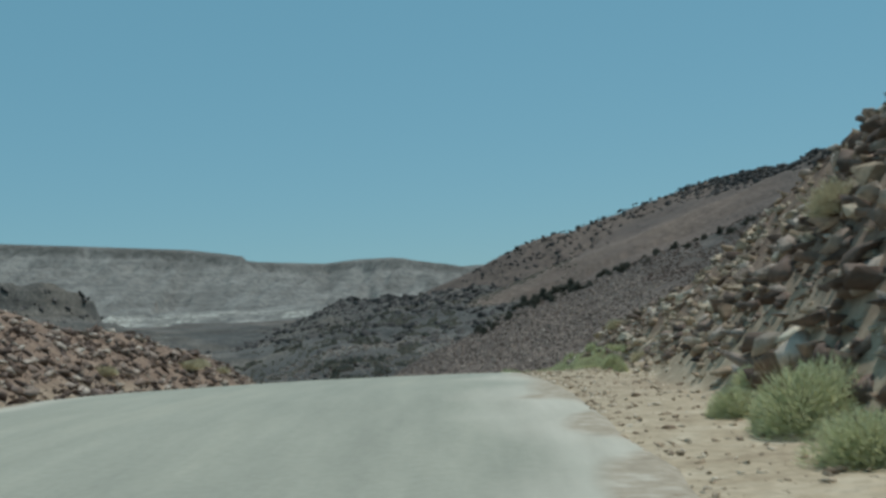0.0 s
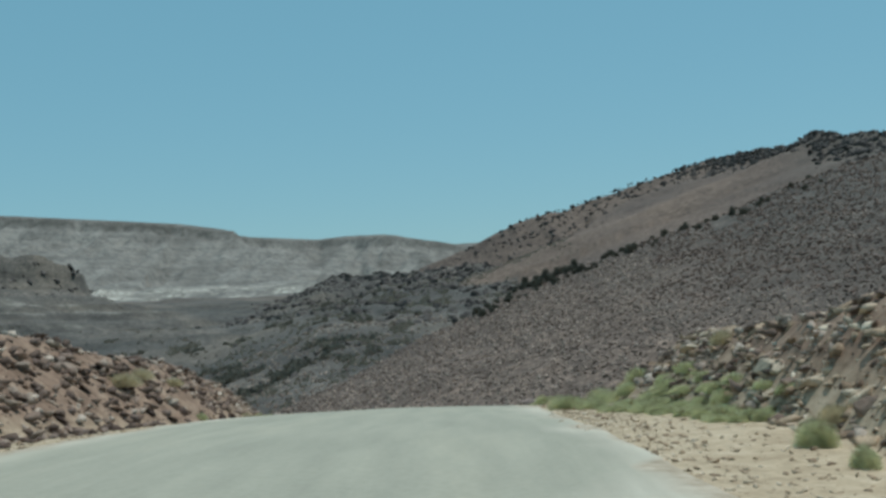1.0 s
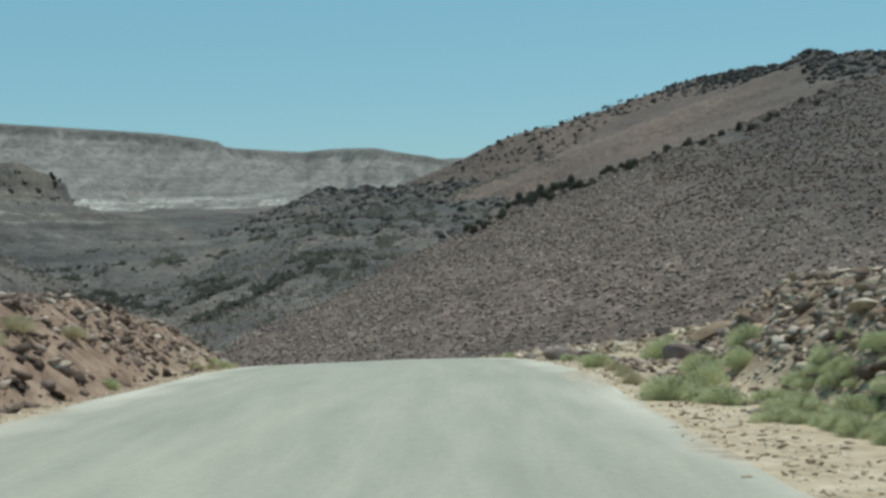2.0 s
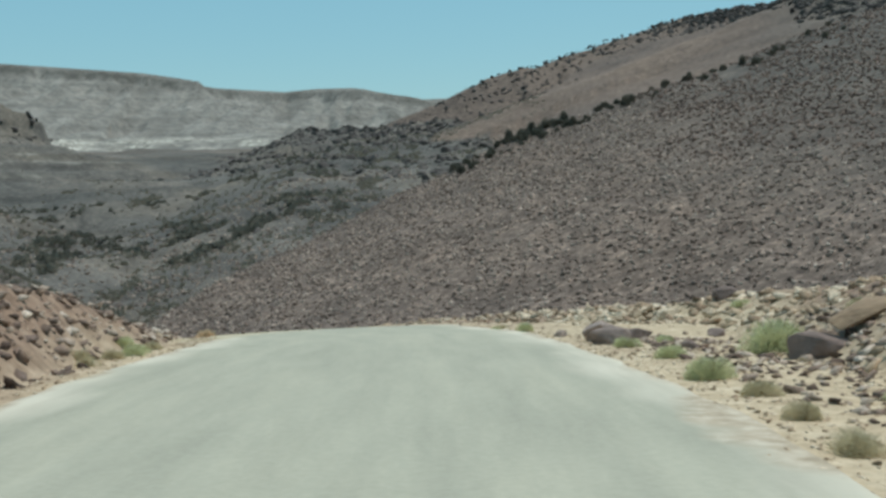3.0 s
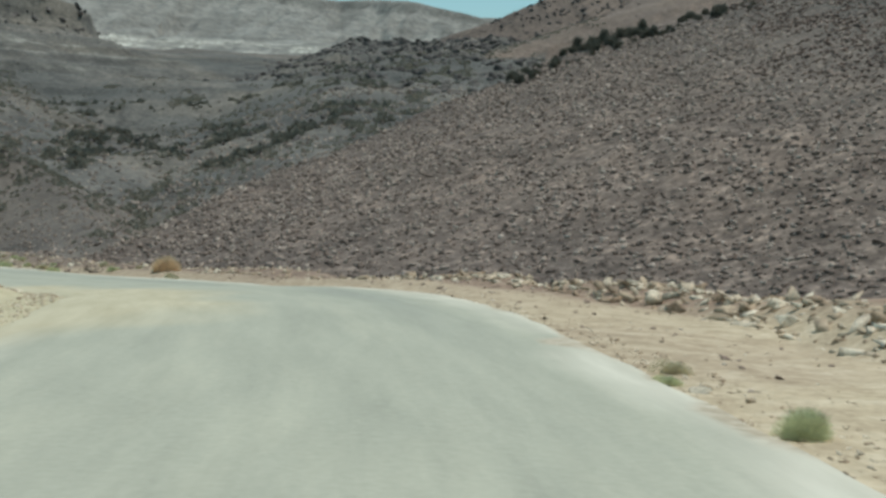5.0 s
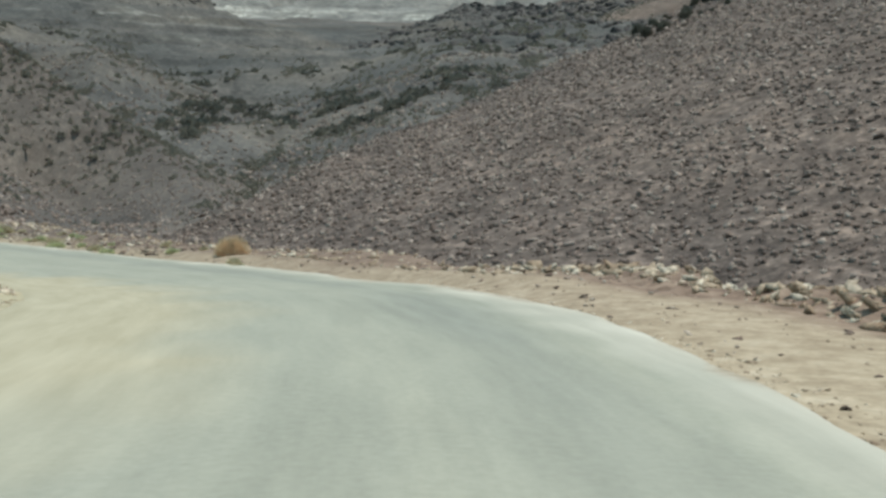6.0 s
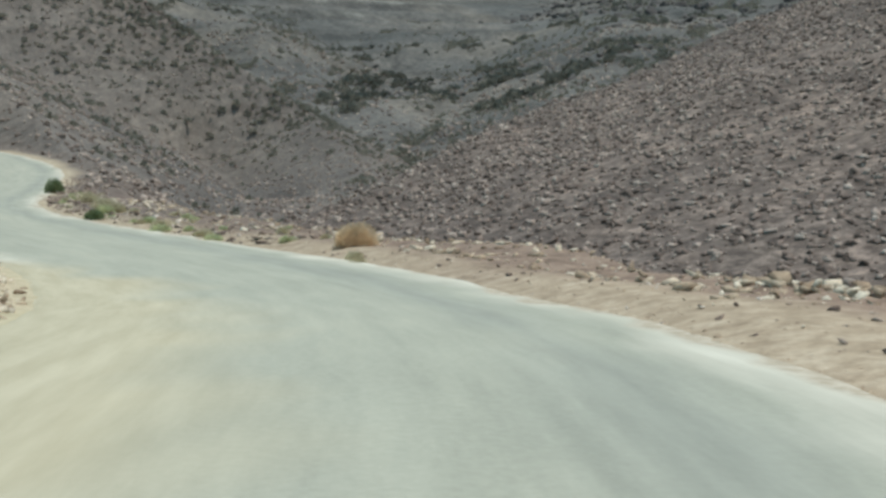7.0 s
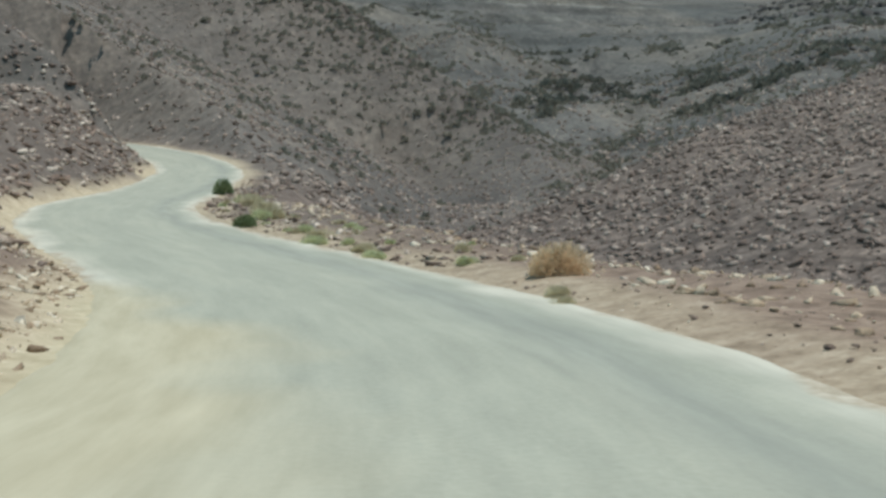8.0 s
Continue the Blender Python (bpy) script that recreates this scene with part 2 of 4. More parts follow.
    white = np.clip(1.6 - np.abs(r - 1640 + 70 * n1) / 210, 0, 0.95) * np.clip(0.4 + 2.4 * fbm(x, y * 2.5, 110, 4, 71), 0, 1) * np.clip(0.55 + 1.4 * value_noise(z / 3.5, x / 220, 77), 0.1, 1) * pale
    # tan ledges below the side cliff
    ledges = np.clip(1.3 - np.abs(r - 960 + 50 * n1) / 170, 0, 1) * np.clip((-x - 205) / 60, 0, 1) * np.clip(0.15 + 2.2 * fbm(x, y * 2.2, 70, 4, 73), 0, 1) * np.clip(0.4 + 1.6 * value_noise(z / 2.4, x / 160, 75), 0, 1)
    white, pale = np.maximum(white, 0.55 * ledges), np.maximum(pale, 0.8 * ledges)
    return z, sand, np.clip(pale, 0, 1), red, np.clip(dark, 0, 1), white, yellow


def height(x, y):
    return terrain(np.atleast_1d(np.asarray(x, float)), np.atleast_1d(np.asarray(y, float)))[0]


# ---- materials ----
def nodes_of(name):
    m = bpy.data.materials.new(name)
    m.use_nodes = True
    return m, m.node_tree.nodes, m.node_tree.links, m.node_tree.nodes["Principled BSDF"]


def noise_node(n, l, scale, detail=6, coords="Object", rough=0.6):
    tc, tx = n.new("ShaderNodeTexCoord"), n.new("ShaderNodeTexNoise")
    tx.inputs["Scale"].default_value, tx.inputs["Detail"].default_value, tx.inputs["Roughness"].default_value = scale, detail, rough
    l.new(tc.outputs[coords], tx.inputs["Vector"])
    return tx.outputs["Fac"]


def colour_ramp(n, l, value, stops):
    cr = n.new("ShaderNodeValToRGB")
    while len(cr.color_ramp.elements) < len(stops):
        cr.color_ramp.elements.new(0.5)
    for el, (p, c) in zip(cr.color_ramp.elements, stops):
        el.position, el.color = p, (*c, 1)
    l.new(value, cr.inputs[0])
    return cr.outputs[0]


def mix(n, l, fac, a, b, kind="MIX"):
    mx = n.new("ShaderNodeMix")
    mx.data_type, mx.blend_type = "RGBA", kind
    for socket, v in ((mx.inputs[0], fac), (mx.inputs[6], a), (mx.inputs[7], b)):
        if isinstance(v, (int, float)):
            socket.default_value = v
        elif isinstance(v, tuple):
            socket.default_value = (*v, 1)
        else:
            l.new(v, socket)
    return mx.outputs[2]


def bump(n, l, bsdf, value, strength, distance):
    b = n.new("ShaderNodeBump")
    b.inputs["Strength"].default_value, b.inputs["Distance"].default_value = strength, distance
    l.new(value, b.inputs["Height"])
    l.new(b.outputs[0], bsdf.inputs["Normal"])


def attribute(n, name):
    at = n.new("ShaderNodeAttribute")
    at.attribute_name = name
    return at.outputs["Fac"]


def make_ground():
    m, n, l, b = nodes_of("desert_ground")
    fine, coarse, stones = noise_node(n, l, 2.2, 8), noise_node(n, l, 0.035, 6), noise_node(n, l, 0.55, 10, rough=0.75)
    dark = colour_ramp(n, l, stones, [(0.3, (0.075, 0.062, 0.055)), (0.5, (0.155, 0.127, 0.11)), (0.68, (0.26, 0.215, 0.185))])
    dark = mix(n, l, coarse, dark, colour_ramp(n, l, stones, [(0.3, (0.09, 0.072, 0.062)), (0.7, (0.235, 0.19, 0.155))]))
    sandy = colour_ramp(n, l, fine, [(0.3, (0.385, 0.295, 0.195)), (0.5, (0.51, 0.405, 0.275)), (0.72, (0.62, 0.515, 0.37))])
    grain = colour_ramp(n, l, noise_node(n, l, 9.0, 5, rough=0.7), [(0.36, (0.82, 0.81, 0.8)), (0.5, (1.0, 1.0, 1.0)), (0.64, (1.12, 1.12, 1.12))])
    sandy = mix(n, l, 1.0, sandy, grain, "MULTIPLY")
    reddish = colour_ramp(n, l, fine, [(0.3, (0.15, 0.098, 0.068)), (0.52, (0.295, 0.203, 0.145)), (0.75, (0.43, 0.32, 0.235))])
    reddish = mix(n, l, 0.8, reddish, grain, "MULTIPLY")
    far = noise_node(n, l, 0.012, 9, rough=0.7)
    # rills that run down the face of the mesa
    place, squeeze, layers = n.new("ShaderNodeTexCoord"), n.new("ShaderNodeMapping"), n.new("ShaderNodeTexNoise")
    squeeze.inputs["Scale"].default_value = (0.03, 0.004, 0.006)
    layers.inputs["Scale"].default_value, layers.inputs["Detail"].default_value = 1.0, 6
    l.new(place.outputs["Object"], squeeze.inputs["Vector"])
    l.new(squeeze.outputs[0], layers.inputs["Vector"])
    # pale mesa rock, with the haze of distance lightening its base colour
    hazy_chalk = colour_ramp(n, l, far, [(0.34, (0.155, 0.138, 0.118)), (0.5, (0.215, 0.193, 0.166)), (0.66, (0.28, 0.252, 0.218))])
    hazy_chalk = mix(n, l, 0.5, hazy_chalk, colour_ramp(n, l, layers.outputs["Fac"], [(0.36, (0.145, 0.13, 0.112)), (0.5, (0.22, 0.197, 0.17)), (0.64, (0.3, 0.27, 0.233))]))
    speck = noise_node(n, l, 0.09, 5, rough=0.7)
    hazy_chalk = mix(n, l, 1.0, hazy_chalk, colour_ramp(n, l, speck, [(0.38, (0.75, 0.76, 0.76)), (0.55, (1.18, 1.18, 1.15))]), "MULTIPLY")
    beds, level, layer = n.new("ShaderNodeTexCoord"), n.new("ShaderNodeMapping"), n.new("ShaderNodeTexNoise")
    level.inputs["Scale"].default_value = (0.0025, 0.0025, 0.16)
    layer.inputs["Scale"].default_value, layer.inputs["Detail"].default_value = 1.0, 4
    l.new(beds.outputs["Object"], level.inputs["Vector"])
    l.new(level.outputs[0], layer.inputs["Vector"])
    # blue cast of the distant haze, painted into the rock colour
    hazy_chalk = mix(n, l, 1.0, hazy_chalk, (0.98, 1.03, 1.08), "MULTIPLY")
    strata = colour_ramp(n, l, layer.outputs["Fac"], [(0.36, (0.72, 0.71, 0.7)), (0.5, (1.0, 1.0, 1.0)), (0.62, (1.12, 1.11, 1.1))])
    hazy_chalk = mix(n, l, 0.5, hazy_chalk, strata, "MULTIPLY")
    hazy_chalk = mix(n, l, attribute(n, "dark"), hazy_chalk, (0.085, 0.08, 0.068))
    hazy_chalk = mix(n, l, attribute(n, "white"), hazy_chalk, colour_ramp(n, l, speck, [(0.4, (0.22, 0.205, 0.17)), (0.56, (0.62, 0.585, 0.5))]))
    gloomy = colour_ramp(n, l, noise_node(n, l, 0.045, 9, rough=0.72), [(0.36, (0.09, 0.085, 0.077)), (0.48, (0.132, 0.122, 0.109)), (0.66, (0.18, 0.165, 0.146))])
    pebbly = noise_node(n, l, 1.5, 4, rough=0.75)
    dark = mix(n, l, 1.0, dark, colour_ramp(n, l, pebbly, [(0.38, (0.62, 0.6, 0.59)), (0.52, (1.04, 1.03, 1.02)), (0.64, (1.7, 1.66, 1.62))]), "MULTIPLY")
    mottle = noise_node(n, l, 0.16, 7, rough=0.8)
    dark = mix(n, l, 1.0, dark, colour_ramp(n, l, mottle, [(0.35, (0.72, 0.72, 0.72)), (0.5, (1.0, 1.0, 1.0)), (0.68, (1.3, 1.26, 1.22))]), "MULTIPLY")
    broad = noise_node(n, l, 0.006, 5, rough=0.6)
    dark = mix(n, l, 1.0, dark, colour_ramp(n, l, broad, [(0.35, (0.78, 0.78, 0.8)), (0.65, (1.3, 1.22, 1.15))]), "MULTIPLY")
    speckle = noise_node(n, l, 0.4, 6, rough=0.8)
    gloomy = mix(n, l, 1.0, gloomy, colour_ramp(n, l, speckle, [(0.4, (0.62, 0.63, 0.62)), (0.52, (1.0, 1.0, 1.0)), (0.62, (1.36, 1.32, 1.26))]), "MULTIPLY")
    gloomy = mix(n, l, 1.0, gloomy, colour_ramp(n, l, noise_node(n, l, 0.011, 5, rough=0.55), [(0.36, (0.8, 0.83, 0.85)), (0.5, (1.0, 1.0, 1.0)), (0.64, (1.28, 1.22, 1.14))]), "MULTIPLY")
    gloomy = mix(n, l, 0.6, gloomy, strata, "MULTIPLY")
    dark = mix(n, l, attribute(n, "dark"), dark, gloomy)
    colour = mix(n, l, attribute(n, "pale"), dark, hazy_chalk)
    colour = mix(n, l, attribute(n, "red"), colour, reddish)
    colour = mix(n, l, attribute(n, "sand"), colour, sandy)
    b.inputs["Roughness"].default_value = 0.95
    b.inputs["Specular IOR Level"].default_value = 0.15
    colour = mix(n, l, attribute(n, "yellow"), colour, colour_ramp(n, l, fine, [(0.3, (0.42, 0.355, 0.225)), (0.7, (0.56, 0.48, 0.325))]))
    l.new(colour, b.inputs["Base Color"])
    bump(n, l, b, pebbly, 0.5, 0.12)
    calm = n.new("ShaderNodeMath")
    calm.operation, calm.inputs[1].default_value, calm.inputs[2].default_value = "MULTIPLY_ADD", -0.38, 0.5
    l.new(attribute(n, "sand"), calm.inputs[0])
    l.new(calm.outputs[0], b.inputs["Normal"].links[0].from_node.inputs["Strength"])
    return m


def make_stone(name, dark, mid, light, scale=2.5):
    m, n, l, b = nodes_of(name)
    info = n.new("ShaderNodeObjectInfo")
    geo = n.new("ShaderNodeNewGeometry")
    both = n.new("ShaderNodeMath")
    both.operation = "ADD"
    l.new(info.outputs["Random"], both.inputs[0])
    l.new(geo.outputs["Random Per Island"], both.inputs[1])
    part = n.new("ShaderNodeMath")
    part.operation = "FRACT"
    l.new(both.outputs[0], part.inputs[0])
    tone = colour_ramp(n, l, part.outputs[0], [(0.0, dark), (0.55, mid), (1.0, light)])
    grain = noise_node(n, l, scale, 8, rough=0.7)
    shade = colour_ramp(n, l, grain, [(0.3, (0.62, 0.6, 0.58)), (0.7, (1.25, 1.22, 1.18))])
    l.new(mix(n, l, 1.0, tone, shade, "MULTIPLY"), b.inputs["Base Color"])
    b.inputs["Roughness"].default_value = 0.9
    b.inputs["Specular IOR Level"].default_value = 0.2
    bump(n, l, b, grain, 0.9, 0.09)
    return m


def make_road():
    m, n, l, b = nodes_of("dusty_asphalt")
    grit = noise_node(n, l, 14, 8)
    lane, patches_at, tracks_at = n.new("ShaderNodeCombineXYZ"), n.new("ShaderNodeTexNoise"), n.new("ShaderNodeTexNoise")
    longer = n.new("ShaderNodeMath")
    longer.operation, longer.inputs[1].default_value = "MULTIPLY", 0.13
    l.new(attribute(n, "run"), longer.inputs[0])
    l.new(longer.outputs[0], lane.inputs[0])
    l.new(attribute(n, "across"), lane.inputs[1])
    for tx, scale, detail in ((patches_at, 0.8, 6), (tracks_at, 2.6, 7)):
        tx.inputs["Scale"].default_value, tx.inputs["Detail"].default_value, tx.inputs["Roughness"].default_value = scale, detail, 0.62
        l.new(lane.outputs[0], tx.inputs["Vector"])
    patches, tracks = patches_at.outputs["Fac"], tracks_at.outputs["Fac"]
    colour = colour_ramp(n, l, patches, [(0.3, (0.325, 0.315, 0.245)), (0.5, (0.4, 0.385, 0.3)), (0.7, (0.485, 0.455, 0.345))])
    colour = mix(n, l, 0.35, colour, colour_ramp(n, l, grit, [(0.3, (0.27, 0.262, 0.205)), (0.7, (0.5, 0.482, 0.38))]))
    colour = mix(n, l, 0.25, colour, colour_ramp(n, l, tracks, [(0.35, (0.27, 0.262, 0.208)), (0.65, (0.5, 0.475, 0.37))]))
    edge = colour_ramp(n, l, attribute(n, "edge"), [(0.25, (0, 0, 0)), (0.85, (1, 1, 1))])
    colour = mix(n, l, edge, colour, colour_ramp(n, l, tracks, [(0.3, (0.5, 0.455, 0.36)), (0.7, (0.65, 0.6, 0.49))]))
    colour = mix(n, l, attribute(n, "worn"), colour, colour_ramp(n, l, tracks, [(0.3, (0.23, 0.23, 0.193)), (0.7, (0.33, 0.328, 0.275))]))
    blown = colour_ramp(n, l, attribute(n, "blown"), [(0.35, (0, 0, 0)), (0.75, (1, 1, 1))])
    colour = mix(n, l, blown, colour, colour_ramp(n, l, noise_node(n, l, 5.0, 8), [(0.32, (0.34, 0.275, 0.195)), (0.5, (0.46, 0.38, 0.28)), (0.68, (0.6, 0.53, 0.42))]))
    colour = mix(n, l, attribute(n, "yellow"), colour, colour_ramp(n, l, tracks, [(0.3, (0.435, 0.372, 0.245)), (0.7, (0.57, 0.497, 0.35))]))
    l.new(colour, b.inputs["Base Color"])
    b.inputs["Roughness"].default_value = 0.85
    b.inputs["Specular IOR Level"].default_value = 0.25
    bump(n, l, b, grit, 0.35, 0.012)
    return m


def make_leaf(name, a, c, through_light=0.42):
    m, n, l, b = nodes_of(name)
    geo = n.new("ShaderNodeNewGeometry")
    tone = colour_ramp(n, l, geo.outputs["Random Per Island"], [(0.0, a), (1.0, c)])
    l.new(tone, b.inputs["Base Color"])
    b.inputs["Roughness"].default_value = 0.75
    b.inputs["Specular IOR Level"].default_value = 0.15
    thin, both = n.new("ShaderNodeBsdfTranslucent"), n.new("ShaderNodeMixShader")
    l.new(tone, thin.inputs["Color"])
    both.inputs[0].default_value = through_light
    l.new(b.outputs[0], both.inputs[1])
    l.new(thin.outputs[0], both.inputs[2])
    l.new(both.outputs[0], n["Material Output"].inputs["Surface"])
    return m


GROUND = make_ground()
ROAD = make_road()
STONE_DARK = make_stone("basalt_stone", (0.15, 0.115, 0.097), (0.285, 0.222, 0.185), (0.51, 0.425, 0.36))
STONE_BANK = make_stone("bank_stone", (0.14, 0.1, 0.08), (0.345, 0.258, 0.205), (0.68, 0.585, 0.49))
STONE_RED = make_stone("red_basalt_stone", (0.085, 0.06, 0.05), (0.18, 0.13, 0.107), (0.36, 0.28, 0.235))
STONE_PALE = make_stone("pale_stone", (0.3, 0.215, 0.145), (0.58, 0.46, 0.33), (0.82, 0.73, 0.58))
LEAF_GREEN = make_leaf("shrub_leaf", (0.46, 0.48, 0.26), (0.77, 0.77, 0.5))
SCRUB = make_leaf("grey_scrub", (0.19, 0.178, 0.138), (0.33, 0.305, 0.245), 0.5)
THICKET = make_leaf("dark_thicket", (0.135, 0.13, 0.105), (0.235, 0.225, 0.18), 0.48)
OUTCROP = make_stone("dark_outcrop", (0.062, 0.055, 0.052), (0.105, 0.093, 0.086), (0.17, 0.15, 0.138), 0.3)
LEAF_DARK = make_leaf("dark_shrub_leaf", (0.1, 0.1, 0.078), (0.2, 0.19, 0.15))
LEAF_ORANGE = make_leaf("dry_shrub_leaf", (0.62, 0.455, 0.28), (0.86, 0.7, 0.48))
STONE_BOULDER = make_stone("dark_boulder_stone", (0.17, 0.128, 0.115), (0.29, 0.228, 0.205), (0.45, 0.38, 0.34))
LEAF_STRAW = make_leaf("straw_leaf", (0.48, 0.42, 0.27), (0.72, 0.65, 0.44))
LEAF_OLIVE = make_leaf("olive_leaf", (0.13, 0.17, 0.08), (0.3, 0.35, 0.18))
TWIG = make_leaf("dry_twig", (0.2, 0.16, 0.11), (0.42, 0.35, 0.24))


# ---- ground sheet ----
def sheet(name, grid_x, grid_y, grid_z, material, masks, wrap=False):
    rows, cols = grid_x.shape
    verts = np.stack([grid_x, grid_y, grid_z], -1).reshape(-1, 3)
    i = np.arange(rows * cols).reshape(rows, cols)
    right = np.roll(i, -1, 1) if wrap else i[:, 1:]
    left = i if wrap else i[:, :-1]
    quads = np.stack([left[:-1], right[:-1], right[1:], left[1:]], -1).reshape(-1, 4)
    me = bpy.data.meshes.new(name)
    me.vertices.add(len(verts))
    me.vertices.foreach_set("co", verts.astype(np.float32).ravel())
    me.loops.add(quads.size)
    me.loops.foreach_set("vertex_index", quads.astype(np.int32).ravel())
    me.polygons.add(len(quads))
    me.polygons.foreach_set("loop_start", np.arange(0, quads.size, 4, dtype=np.int32))
    for key, values in masks.items():
        at = me.attributes.new(key, "FLOAT", "POINT")
        at.data.foreach_set("value", values.astype(np.float32).ravel())
    me.update(calc_edges=True)
    me.polygons.foreach_set("use_smooth", np.ones(len(quads), bool))
    me.materials.append(material)
    return new(name, me)


fine = np.radians(np.arange(-50, 40, 0.14))
angles = np.r_[fine, np.radians(np.arange(40, 310, 1.6))]
radii = [0.05]
while radii[-1] < 60:
    radii.append(radii[-1] + 0.33)
while radii[-1] < 4700:
    here = radii[-1]
    radii.append(here * (1.0085 if here < 200 else 1.006 if 780 < here < 970 else 1.005 if 970 <= here < 1220 else 1.006 if 1330 < here < 1850 else 1.0035 if 2280 < here < 2850 else 1.0125))
gr, ga = np.meshgrid(np.array(radii), angles, indexing="ij")
gx, gy = -3 + gr * np.sin(ga), -6 + gr * np.cos(ga)
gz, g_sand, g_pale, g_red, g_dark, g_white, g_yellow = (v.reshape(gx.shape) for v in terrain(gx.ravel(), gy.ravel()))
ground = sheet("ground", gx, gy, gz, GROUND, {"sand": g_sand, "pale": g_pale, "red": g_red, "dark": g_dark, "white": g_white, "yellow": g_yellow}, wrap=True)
tagged(ground, "dry stony desert ground with dark hillsides and mesas", "ground", kind="structure")

# ---- road ----
side = np.r_[-ROAD_HALF - 0.35, np.linspace(-ROAD_HALF, ROAD_HALF, 49), ROAD_HALF + 0.35]
normal = np.stack([ROAD_TANGENT[:, 1], -ROAD_TANGENT[:, 0]], -1)
torn = np.where(side[None] > 0, (0.1 * value_noise(ROAD_RUN / 5.3, ROAD_RUN * 0, 5) + 0.05 * value_noise(ROAD_RUN / 0.9, ROAD_RUN * 0, 6))[:, None], (0.1 * value_noise(ROAD_RUN / 4.7, ROAD_RUN * 0, 7) + 0.05 * value_noise(ROAD_RUN / 0.8, ROAD_RUN * 0, 8))[:, None])
ragged = torn * np.sign(side)[None] * (np.abs(side) > 3.1)[None]
off = np.where(side[None] > 0, side[None] * (ramp(ROAD_RUN, HALF_RIGHT) / ROAD_HALF)[:, None], side[None]) + ragged
rx, ry = ROAD_LINE[:, :1] + normal[:, :1] * off, ROAD_LINE[:, 1:2] + normal[:, 1:] * off
rz = ROAD_LINE[:, 2:] + 0.05 * (1 - (side[None] / ROAD_HALF) ** 2) - 0.16 * (np.abs(side) > ROAD_HALF)[None]
rz = rz + 0.012 * fbm(rx, ry, 2.5, 2, 77)
inner = 2.3
edge = np.clip((np.abs(side)[None] - inner) / 1.3 + 0.3 * fbm(rx, ry, 2.2, 3, 51), 0, 1)
inside = ramp(ROAD_RUN, [(54, 3.6), (64, 0.9), (72, -0.2), (90, 0.5), (104, 3.4)])[:, None]
yellow = np.clip((-side[None] - inside) / 1.6 + 0.45 * fbm(rx, ry, 3.0, 4, 52), 0, 1)
worn = np.clip(1 - np.abs(side[None] - 2.0) / 0.75 + 0.35 * fbm(rx, ry, 2.5, 3, 53), 0, 1) * ramp(ROAD_RUN, [(58, 0), (70, 0.6), (120, 0.6)])[:, None]
blown = np.clip((np.abs(side)[None] - 3.05) / 0.5 + 0.7 * fbm(rx, ry, 1.3, 3, 54), 0, 1)
road = sheet("road", rx, ry, rz, ROAD, {"edge": edge, "yellow": yellow, "worn": worn, "blown": blown,
                                   "run": np.repeat(ROAD_RUN[:, None], len(side), 1), "across": off})
tagged(road, "pale dusty asphalt road with crumbling sandy edges", "road", kind="structure")


# ---- helpers for things ----
def part(name, bm, material, parent=None, label=""):
    me = bpy.data.meshes.new(name)
    bm.to_mesh(me)
    bm.free()
    me.materials.append(material)
    ob = new(name, me)
    ob.parent = parent
    return tagged(ob, label) if label else ob


def rock_mesh(name, seed, material, points=16, flat=0.7, block=0.42):
    """An angular broken stone about one metre across, its foot near z = 0: a block, knocked and chipped."""
    rng = np.random.default_rng(seed)
    v = rng.normal(size=(points, 3))
    v /= np.linalg.norm(v, axis=1)[:, None]
    v *= rng.uniform(0.42, 0.62, (points, 1))
    v = np.clip(v, -block, block) * np.array([rng.uniform(0.95, 1.45), rng.uniform(0.75, 1.1), flat * rng.uniform(0.8, 1.25)])
    v[:, 2] -= v[:, 2].min() * 0.75
    bm = bmesh.new()
    for co in v:
        bm.verts.new(co)
    made = bmesh.ops.convex_hull(bm, input=bm.verts)
    loose = [q for q in made["geom_interior"] + made["geom_unused"] if isinstance(q, bmesh.types.BMVert)]
    bmesh.ops.delete(bm, geom=list(set(loose)), context="VERTS")
    if points > 12:
        bmesh.ops.bevel(bm, geom=bm.edges[:], offset=0.018, segments=1, affect="EDGES", profile=0.5)
    bmesh.ops.triangulate(bm, faces=bm.faces[:])
    me = bpy.data.meshes.new(name)
    bm.to_mesh(me)
    bm.free()
    me.materials.append(material)
    return me


